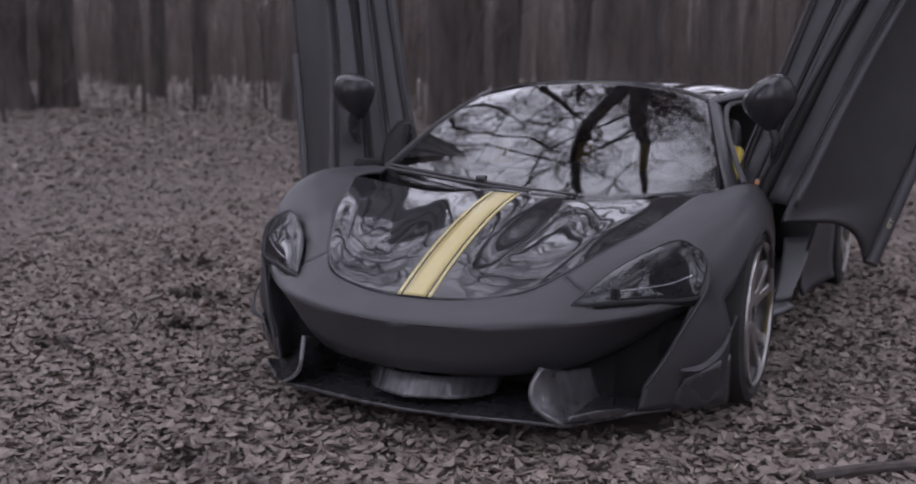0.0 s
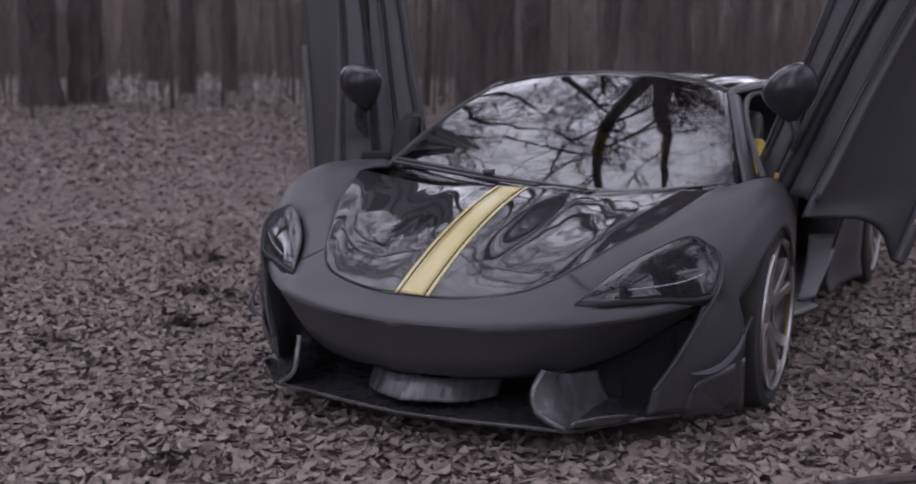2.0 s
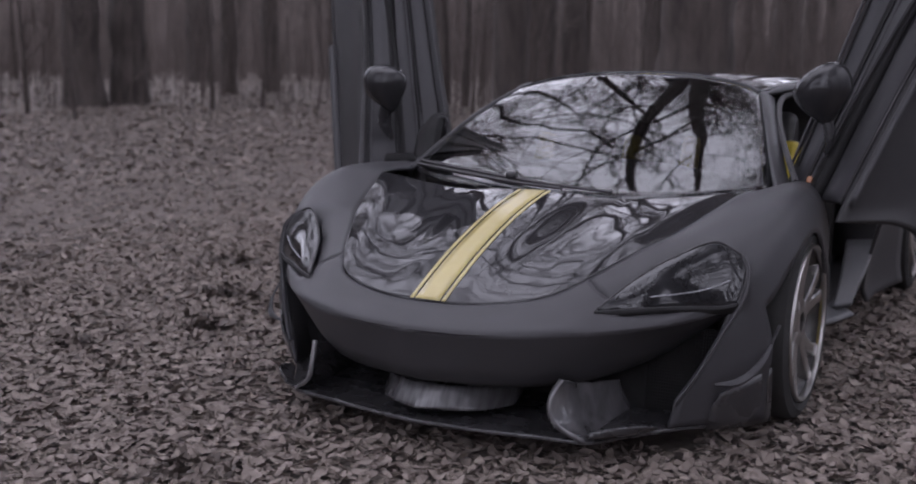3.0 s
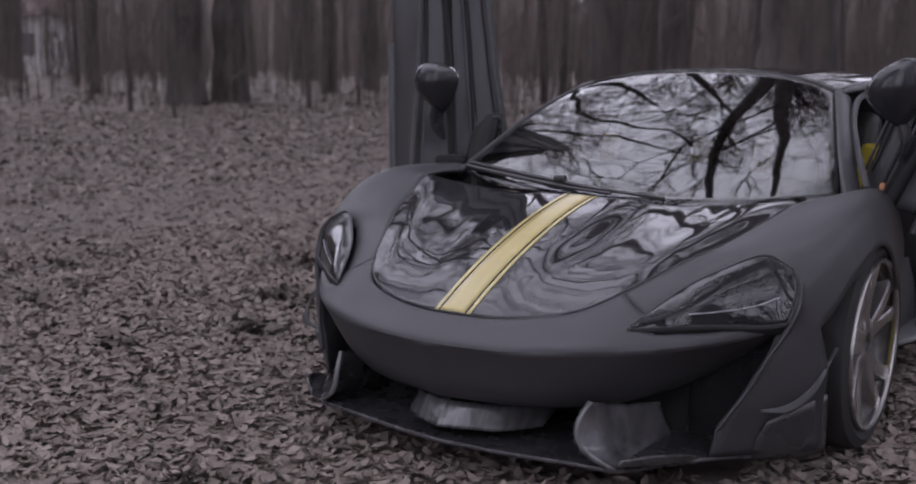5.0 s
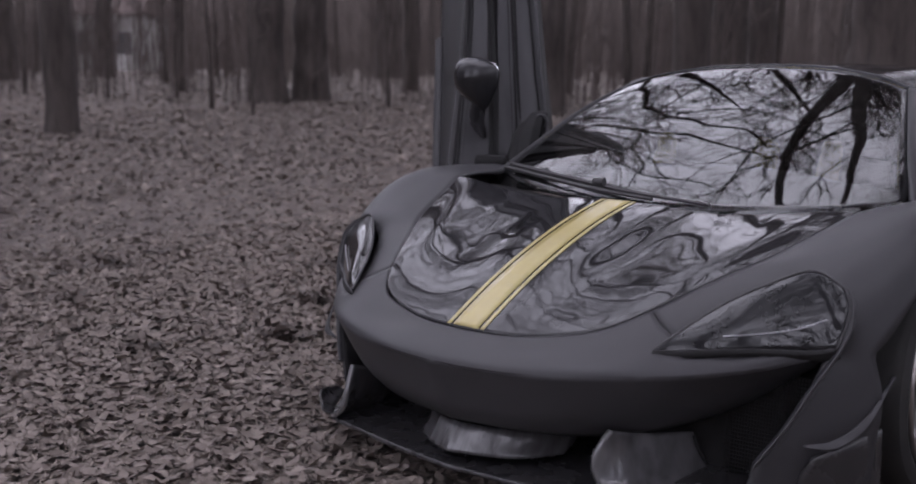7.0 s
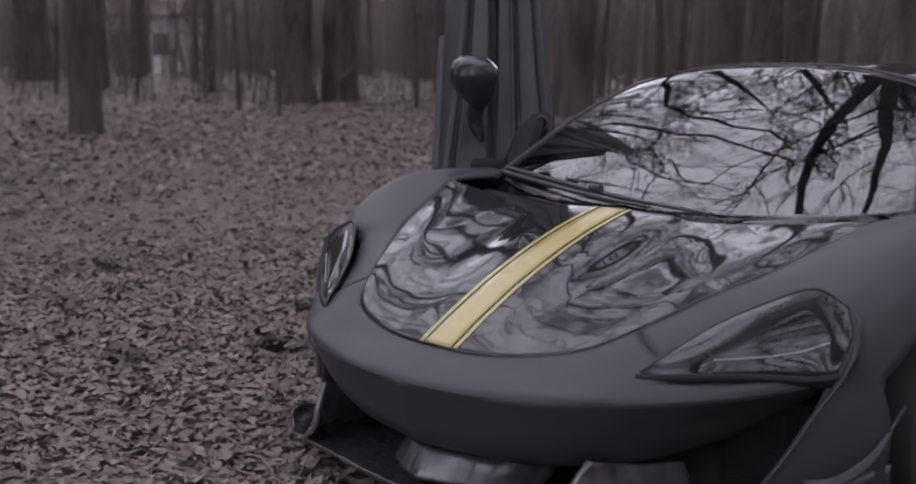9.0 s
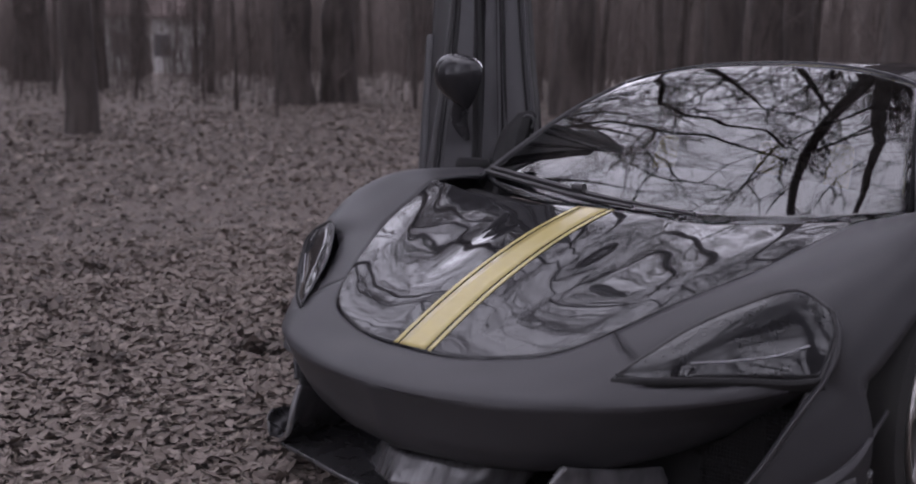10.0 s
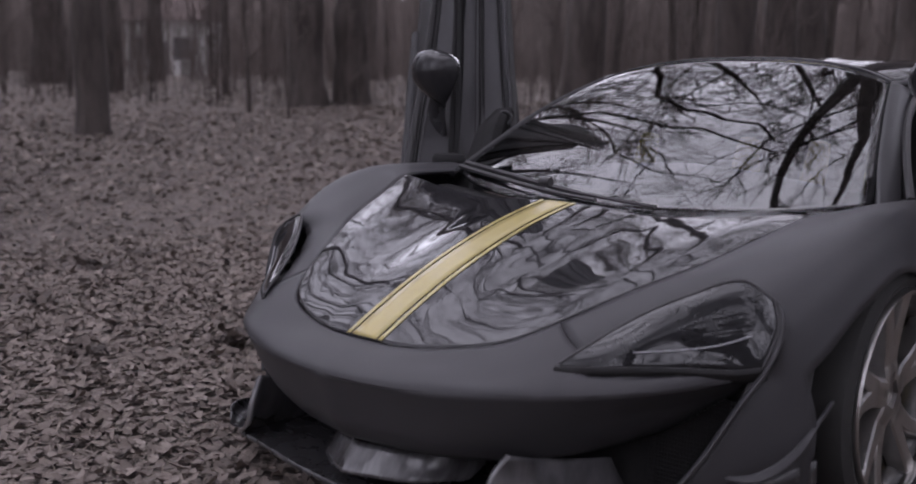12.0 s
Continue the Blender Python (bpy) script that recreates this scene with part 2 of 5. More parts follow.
# ------------------------------------------------------------------ the ground
def ground_z(x, y):
    """A level clearing that rises a little to the woods and more beyond them."""
    r = math.hypot(x, y - 1)
    far = max(0.0, r - 9)
    side = min(1.0, max(0.0, (y - 0.8 * x + 2.0) / 6.0))
    rise = max(0.0, r - 4.0)
    z = 0.022 * far * min(1.0, far / 12) * (1 - side) + 0.034 * rise * min(1.0, rise / 5) * side
    z = min(z, 0.75 + 0.003 * r)
    near = min(1.0, max(0.0, (math.hypot(x, (y - 1.2) * 0.6) - 1.4) / 1.5))
    p = Vector((x, y, 0.0))
    return z + near * (0.035 * noise.noise(p * 0.6) + 0.02 * noise.noise(p * 1.9)) - 0.004


def build_ground():
    rings = [0.0] + [0.25 * 1.075 ** k for k in range(0, 108)]
    rings = [r for r in rings if r < 500] + [900.0, 2500.0]
    n, v, f = 120, [], []
    for r in rings:
        for k in range(n):
            a = 2 * math.pi * k / n
            x, y = 0.3 + r * math.cos(a), 0.5 + r * math.sin(a)
            v.append((x, y, ground_z(x, y)))
    for i in range(len(rings) - 1):
        f += [(i * n + k, i * n + (k + 1) % n, (i + 1) * n + (k + 1) % n, (i + 1) * n + k) for k in range(n)]
    tagged(obj("ground", (v, f), SOIL), "brown forest soil under dry fallen leaves", "ground", kind="structure")


build_ground()


# ------------------------------------------------------------------ the sports car: outline in numbers
car = new("sports_car")
tagged(car, "satin graphite mid-engined sports car with raised doors, standing on fallen leaves", "car")


def hood_z(x, y, scoops=True):
    x = abs(x)
    z = 0.450 + 0.456 * (y + 0.79) - 0.265 * (y + 0.79) * (y + 0.40) - 0.075 * x * x * (1.0 if x < 0.5 else 0.5 / x)
    z += 0.036 * min(1.0, max(0.0, (y + 0.3) / 0.33)) ** 1.5 * max(0.0, (x - 0.35) / 0.35)
    if scoops:
        t = (y + 0.36) / 0.24
        along = math.exp(-t * t) if t < 0 else math.exp(-0.55 * t * t)
        mid = 0.24 + 0.10 * (y + 0.36)
        d = (x - mid) / (0.085 if x < mid else 0.15)
        z -= 0.024 * along * math.exp(-d * d)
        z += 0.0016 * noise.noise(Vector((x * 6.5, y * 5.0, 0.3))) * min(1.0, x / 0.1)
        z += 0.0005 * noise.noise(Vector((x * 17.0, y * 13.0, 1.7))) * min(1.0, x / 0.1)
        d2 = (x - 0.50 - 0.35 * (y + 0.3)) / 0.06
        z += 0.007 * math.exp(-d2 * d2) * math.exp(-((y + 0.28) / 0.3) ** 2)
    return z


HOOD_EDGE = [(0.0, -0.790), (0.12, -0.785), (0.24, -0.757), (0.36, -0.700), (0.441, -0.597), (0.515, -0.452), (0.60, -0.28), (0.66, -0.10), (0.705, 0.03)]


def edge_pt(k):
    x, y = HOOD_EDGE[k]
    return (x, y, hood_z(x, y, False))


def hood_rear(x):
    return -0.045 + 0.085 * (x / 0.705) ** 2


def top_rows():
    """Half of the nose and front wing, from the lid's edge out to the nose crease and the wheel arch."""
    e = edge_pt
    return [
        [e(0), (0, -0.838, 0.437), (0, -0.882, 0.420), (0, -0.910, 0.405), (0, -0.920, 0.393)],
        [e(1), (0.123, -0.830, 0.438), (0.126, -0.874, 0.421), (0.13, -0.902, 0.407), (0.132, -0.911, 0.395)],
        [e(2), (0.245, -0.802, 0.442), (0.252, -0.845, 0.425), (0.26, -0.872, 0.410), (0.264, -0.880, 0.397)],
        [e(3), (0.385, -0.745, 0.463), (0.41, -0.785, 0.437), (0.43, -0.806, 0.422), (0.437, -0.812, 0.410)],
        [e(4), (0.488, -0.626, 0.508), (0.532, -0.640, 0.482), (0.552, -0.701, 0.433), (0.576, -0.704, 0.414)],
        [e(5), (0.580, -0.486, 0.564), (0.630, -0.525, 0.510), (0.694, -0.560, 0.450), (0.716, -0.554, 0.427)],
        [(0.558, -0.365, hood_z(0.558, -0.365, False)), (0.65, -0.383, 0.610), (0.73, -0.405, 0.565), (0.788, -0.424, 0.503), (0.812, -0.423, 0.447)],
        [e(6), (0.70, -0.30, 0.657), (0.79, -0.345, 0.627), (0.852, -0.372, 0.555), (0.900, -0.348, 0.455)],
        [e(7), (0.755, -0.11, 0.716), (0.85, -0.145, 0.716), (0.905, -0.18, 0.672), (0.945, -0.187, 0.578)],
        [e(8), (0.79, 0.03, 0.750), (0.87, 0.02, 0.757), (0.922, 0.01, 0.722), (0.954, 0.01, 0.636)],
        [(0.735, 0.18, 0.743), (0.80, 0.18, 0.764), (0.875, 0.18, 0.758), (0.922, 0.18, 0.705), (0.952, 0.17, 0.588)],
        [(0.750, 0.335, 0.736), (0.805, 0.34, 0.762), (0.875, 0.34, 0.738), (0.918, 0.335, 0.65), (0.945, 0.30, 0.46)],
        [(0.760, 0.46, 0.745), (0.81, 0.46, 0.756), (0.875, 0.46, 0.728), (0.915, 0.46, 0.60), (0.925, 0.44, 0.42)],
    ]


def build_front():
    rows = top_rows()
    full = sheet(rows, 97, 21)
    for i in range(33, 57):
        r = i / 8
        top, low = np.interp(r, (4, 4.5, 5, 6, 7), (9, 7.6, 6.8, 7.8, 10.5)), np.interp(r, (4, 4.25, 4.6, 5, 6, 6.6, 7), (12, 13.4, 14.0, 14.4, 18.0, 18, 14))
        for j in range(21):
            k = min(1.0, max(0.0, min(j - top, low - j) / 1.2)) * min(1.0, max(0.0, (6.75 - r) / 0.5))
            full[i, j] += np.array((-0.020, 0.030, -0.018)) * k
    up = (0.2, -0.4, 1.0)
    # nose panel, both halves in one; it runs on below the lamps
    def pick(grid, keep):
        v, f = facing(grid, up)
        nv = grid.shape[1]
        f = [q for q in f if keep(min(k // nv for k in q), min(k % nv for k in q))]
        used = {k: n for n, k in enumerate(sorted({k for q in f for k in q}))}
        return [v[k] for k in used], [tuple(used[k] for k in q) for q in f]
    nose = full.copy()
    nose[32, :9] = 0.88 * full[32, :9] + 0.12 * full[31, :9]
    lower = sheet([
        [rows[0][4], (0, -0.893, 0.33), (0, -0.868, 0.265), (0, -0.830, 0.219)],
        [rows[2][4], (0.25, -0.852, 0.335), (0.242, -0.824, 0.270), (0.228, -0.782, 0.219)],
        [rows[3][4], (0.418, -0.787, 0.340), (0.40, -0.757, 0.280), (0.382, -0.712, 0.228)],
        [rows[4][4], (0.552, -0.660, 0.350), (0.530, -0.626, 0.296), (0.508, -0.580, 0.246)],
        [rows[5][4], (0.675, -0.500, 0.375), (0.655, -0.468, 0.335), (0.632, -0.430, 0.300)],
        [rows[6][4], (0.80, -0.41, 0.430), (0.778, -0.388, 0.408), (0.745, -0.36, 0.385)]], 49, 14)
    a, b = pick(nose, lambda i, j: i < 32 or (i < 48 and j >= 13)), facing(lower, (0.2, -1, -0.3))
    half = join_geo(a, b)
    part("front_bumper", join_geo(half, mirror_geo(half)), SATIN, car, solid=0.012, shell=True)
    for flip in (False, True):
        w = pick(full, lambda i, j: i >= 48 or (i >= 32 and j < 13))
        # side of the nose, between the blade and the wheel, in one piece with the wing
        cheek = sheet([
            [tuple(full[48, -1]), tuple(full[51, -1]), tuple(full[54, -1]), tuple(full[56, -1])],
            [(0.795, -0.465, 0.37), (0.835, -0.430, 0.37), (0.876, -0.385, 0.365), (0.922, -0.338, 0.36)],
            [(0.745, -0.515, 0.26), (0.80, -0.468, 0.268), (0.862, -0.405, 0.28), (0.924, -0.342, 0.29)],
            [(0.712, -0.543, 0.195), (0.775, -0.485, 0.212), (0.845, -0.415, 0.235), (0.918, -0.345, 0.255)],
            [(0.685, -0.552, 0.106), (0.752, -0.485, 0.106), (0.830, -0.405, 0.108), (0.910, -0.340, 0.112)]], 20, 9)
        cheek[0] = full[48:57, -1]
        w = join_geo(w, facing(cheek, (1, -0.6, 0.1)))
        part("front_wing", w if not flip else mirror_geo(w), SATIN, car, solid=0.012, shell=True)
        # inner wall of the side opening
        wall = sheet([
            [(0.838, -0.415, 0.468), (0.82, -0.36, 0.468), (0.80, -0.30, 0.46)],
            [(0.748, -0.505, 0.275), (0.76, -0.40, 0.28), (0.77, -0.30, 0.28)],
            [(0.698, -0.545, 0.188), (0.73, -0.42, 0.188), (0.76, -0.30, 0.188)],
            [(0.690, -0.535, 0.100), (0.72, -0.42, 0.100), (0.76, -0.30, 0.100)]], 14, 10)
        q = facing(wall, (-1, -0.3, 0))
        part("intake_wall", q if not flip else mirror_geo(q), BLACK, car, solid=0.006, shell=True)
        blade = tube_geo(line([(0.836, -0.368, 0.606), (0.857, -0.384, 0.570), (0.858, -0.401, 0.522), (0.845, -0.424, 0.468), (0.80, -0.468, 0.375), (0.755, -0.513, 0.275), (0.705, -0.552, 0.188)], 28), [0.003, 0.004, 0.005, 0.006, 0.006] + [0.007] * 9 + [0.009] * 14, 10, (1.0, 0.7))
        part("intake_blade", blade if not flip else mirror_geo(blade), SATIN, car)
        # headlamp
        hl_rows = [
            [(0.498, -0.690, 0.455), (0.60, -0.620, 0.462), (0.70, -0.532, 0.463), (0.79, -0.455, 0.460), (0.835, -0.418, 0.468)],
            [(0.501, -0.691, 0.459), (0.600, -0.594, 0.497), (0.690, -0.500, 0.528), (0.785, -0.428, 0.535), (0.846, -0.395, 0.520)],
            [(0.504, -0.689, 0.463), (0.592, -0.552, 0.534), (0.670, -0.462, 0.582), (0.765, -0.388, 0.602), (0.846, -0.378, 0.565)],
            [(0.507, -0.684, 0.466), (0.580, -0.538, 0.546), (0.655, -0.445, 0.597), (0.745, -0.365, 0.636), (0.825, -0.362, 0.605)]]
        hl_rows = [[(x + 0.003, y - 0.007, z + 0.004) for x, y, z in r] for r in hl_rows]
        lens = sheet(hl_rows, 16, 30)
        lamp = group_part("headlight", car)
        n = facing(lens, (0.6, -0.8, 0.6))
        part("lens", n if not flip else mirror_geo(n), LAMP, lamp, "smoked clear headlamp lens", solid=0.004, shell=True)
        rim = [tuple(p) for p in lens[0]] + [tuple(p) for p in lens[1:, -1]] + [tuple(p) for p in lens[-1, ::-1]]
        t = tube_geo(rim, 0.0035, 6)
        part("seal", t if not flip else mirror_geo(t), BLACK, lamp)
        base = hl_rows[0]
        lip = sheet([[(x + 0.002, y - 0.003, z + 0.003) for x, y, z in base], [(x + 0.003, y - 0.007, z - 0.008) for x, y, z in base],
                     [(x + 0.002, y - 0.006 + 0.01 * k, z - 0.016 - 0.005 * k) for k, (x, y, z) in enumerate(base)]], 6, 24)
        q = facing(lip, (0.3, -1, 0))
        part("vent_slot", q if not flip else mirror_geo(q), MOULD, lamp, solid=0.006, shell=True)
        guide = []
        for k in range(9, 25):
            row = np.interp(k, (9, 13, 18, 24), (3.4, 2.6, 2.9, 5.0))
            guide.append(lens[int(row), k] * (1 - row % 1) + lens[int(row) + 1, k] * (row % 1) + np.array((0.002, -0.004, 0.002)))
        guide = tube_geo(line(guide[::5], 24), 0.0019, 6)
        part("light_guide", guide if not flip else mirror_geo(guide), DRL, lamp, "thin pale light guide")
        for c0, r0 in (((0.735, -0.43, 0.535), 0.030), ((0.655, -0.505, 0.515), 0.022)):
            p = moved(ball_geo((0, 0, 0), (r0, r0 * 0.5, r0)), Matrix.Translation(c0))
            part("projector", p if not flip else mirror_geo(p), STEEL, lamp)
        # vane between the middle and the side opening
        van = sheet([
            [(0.442, -0.768, 0.268), (0.424, -0.808, 0.215), (0.438, -0.812, 0.155), (0.520, -0.780, 0.103)],
            [(0.452, -0.700, 0.250), (0.450, -0.735, 0.200), (0.468, -0.740, 0.145), (0.520, -0.690, 0.094)],
            [(0.462, -0.600, 0.225), (0.475, -0.625, 0.185), (0.490, -0.620, 0.135), (0.523, -0.560, 0.088)],
            [(0.505, -0.480, 0.208), (0.512, -0.455, 0.160), (0.518, -0.420, 0.115), (0.522, -0.375, 0.080)]], 22, 16)
        q = facing(van, (0.7, -1, 0.2))
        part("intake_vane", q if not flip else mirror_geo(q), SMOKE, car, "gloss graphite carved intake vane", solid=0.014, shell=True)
        # small wing and end plate before the wheel
        wing = sheet([[(0.796, -0.490, 0.243), (0.858, -0.464, 0.262), (0.908, -0.394, 0.312), (0.922, -0.275, 0.388)],
                      [(0.800, -0.494, 0.238), (0.872, -0.468, 0.246), (0.918, -0.394, 0.296), (0.928, -0.279, 0.392)]], 5, 16)
        q = facing(wing, (0.3, -0.6, 1))
        part("canard", q if not flip else mirror_geo(q), SATIN, car, "satin graphite dive plane", solid=0.008, shell=True)
        plate = sheet([[(0.815, -0.468, 0.205), (0.865, -0.41, 0.235), (0.925, -0.33, 0.27)], [(0.785, -0.47, 0.15), (0.865, -0.40, 0.16), (0.925, -0.32, 0.18)],
                       [(0.768, -0.45, 0.082), (0.86, -0.37, 0.088), (0.922, -0.31, 0.10)]], 8, 10)
        q = facing(plate, (1, -0.7, 0))
        part("end_plate", q if not flip else mirror_geo(q), CARBON, car, "gloss carbon end plate", solid=0.008, shell=True)
        curl = sheet([[(0.518, -0.772, 0.104), (0.560, -0.722, 0.104), (0.605, -0.660, 0.104), (0.66, -0.585, 0.104)],
                      [(0.534, -0.794, 0.116), (0.592, -0.744, 0.118), (0.640, -0.672, 0.116), (0.672, -0.590, 0.112)],
                      [(0.538, -0.790, 0.134), (0.604, -0.742, 0.146), (0.652, -0.668, 0.138), (0.676, -0.590, 0.116)]], 8, 18)
        q = facing(curl, (0.7, -0.7, 0.2))
        part("corner_lip", q if not flip else mirror_geo(q), CARBON, car, "gloss carbon lip curled up at the corner", solid=0.005, shell=True)
        # mesh of the side opening: a dark plate with rows of slim bars
        mesh = group_part("intake_mesh", car)
        bars = []
        for k in range(27):
            t = k / 26
            p0 = Vector((0.56, -0.415, 0.10)).lerp(Vector((0.76, -0.40, 0.12)), t)
            bars.append(tube_geo([p0, p0 + Vector((0.015, -0.01, 0.27 - 0.02 * abs(t - 0.5)))], 0.0016, 4))
        for k in range(28):
            z = 0.11 + 0.01 * k
            bars.append(tube_geo([(0.56, -0.42, z), (0.77, -0.405, z)], 0.0016, 4))
        bars = join_geo(*bars)
        part("bar_mesh", bars if not flip else mirror_geo(bars), MOULD, mesh, smooth=False, fix=False)

    # lid with its two ducts
    xs = np.concatenate([np.linspace(0, 0.60, 61), np.linspace(0.60, 0.701, 16)[1:]])
    edge = np.array(line([(x, y, 0) for x, y in HOOD_EDGE], 200))
    g = []
    for x in xs:
        y0, y1 = float(np.interp(x, edge[:, 0], edge[:, 1])) + 0.004, hood_rear(x)
        g.append([(x, y, hood_z(x, y) + 0.001) for y in np.linspace(y0, max(y1, y0 + 0.002), 70)])
    g = np.array(g)
    h = facing(g, (0, 0, 1))
    hood = part("hood", join_geo(h, mirror_geo(h)), GLOSS, car, "gloss black front lid with two moulded air ducts", solid=0.01, shell=True)
    for x0, x1, m in ((-0.042, 0.042, YELLOW), (-0.061, -0.049, YELLOW), (0.049, 0.061, YELLOW)):
        st = []
        for y in np.linspace(-0.784, -0.049, 60):
            st.append([(x, y, hood_z(x, y) + 0.0035) for x in np.linspace(x0, x1, 5)])
        part("stripe", facing(np.array(st), (0, 0, 1)), m, hood, "yellow vinyl racing stripe", solid=0.0012, shell=True)
    # black trough under the panels, so that every joint is dark
    tub_w = lambda y: float(np.interp(y, [p[1] for p in HOOD_EDGE], [p[0] for p in HOOD_EDGE])) - 0.03
    tr = np.array([[(k * tub_w(y), y, min(hood_z(k * tub_w(y), y, False), hood_z(k * tub_w(y), y)) - 0.03) for k in np.linspace(-1, 1, 20)] for y in np.linspace(-0.74, -0.02, 24)])
    part("front_tub", facing(tr, (0, 0, 1)), MOULD, car, solid=0.05, shell=True)
    core = join_geo(box_geo(-0.56, 0.56, -0.40, 0.3, 0.09, 0.42), box_geo(-0.70, 0.70, -0.38, -0.34, 0.10, 0.42))
    part("radiator_core", core, MOULD, car, smooth=False)
    # splitter
    edge = [(0, -0.858), (0.2, -0.838), (0.38, -0.803), (0.525, -0.772), (0.60, -0.665), (0.70, -0.53), (0.772, -0.445), (0.80, -0.36)]
    e = [(float(p[0]), float(p[1])) for p in line([(x, y, 0) for x, y in edge], 40)]
    poly = e + [(0.80, -0.25), (-0.80, -0.25)] + [(-x, y) for x, y in e[:0:-1]]
    part("splitter", prism_geo(poly, 2, 0.090, 0.103), CARBON, car, "black carbon front splitter", bevel=0.004)
    # middle plate
    pl = sheet([[(0, -0.858, 0.140), (0.09, -0.818, 0.136), (0.17, -0.760, 0.132), (0.232, -0.66, 0.130)],
                [(0, -0.836, 0.17), (0.09, -0.797, 0.166), (0.175, -0.725, 0.160), (0.24, -0.62, 0.156)],
                [(0, -0.805, 0.205), (0.09, -0.772, 0.2), (0.18, -0.70, 0.192), (0.245, -0.60, 0.184)]], 8, 16)
    q = facing(pl, (0, -1, 0.4))
    part("centre_plate", join_geo(q, mirror_geo(q)), KEEL, car, "gloss graphite keel plate in the lower opening, with painted upright reflections", solid=0.01, shell=True)
    # scuttle under the windscreen
    sc = np.array([[(x, hood_rear(x) - 0.02 + t * 0.24, 0.655 + 0.05 * abs(x) + 0.005 * t) for t in np.linspace(0, 1, 5)] for x in np.linspace(-0.73, 0.73, 30)])
    part("scuttle", facing(sc, (0, 0, 1)), MOULD, car, solid=0.02, shell=True)
    # wipers
    for pts in ([(-0.70, 0.30, 0.757), (-0.45, 0.20, 0.744), (-0.17, 0.10, 0.729), (0.06, 0.045, 0.722)],
                [(-0.70, 0.33, 0.768), (-0.40, 0.225, 0.750), (-0.10, 0.13, 0.731), (0.25, 0.060, 0.718)]):
        w = tube_geo(line(pts, 20), [0.011] * 14 + [0.008] * 6, 6, (1.0, 0.8))
        part("wiper_arm", w, BLACK, car)
    part("wiper_nut", lathe_geo([(-0.02, 0.001), (-0.02, 0.012), (0.02, 0.014), (0.02, 0.001)], 12), BLACK, car).location = (-0.17, 0.105, 0.755)


build_front()


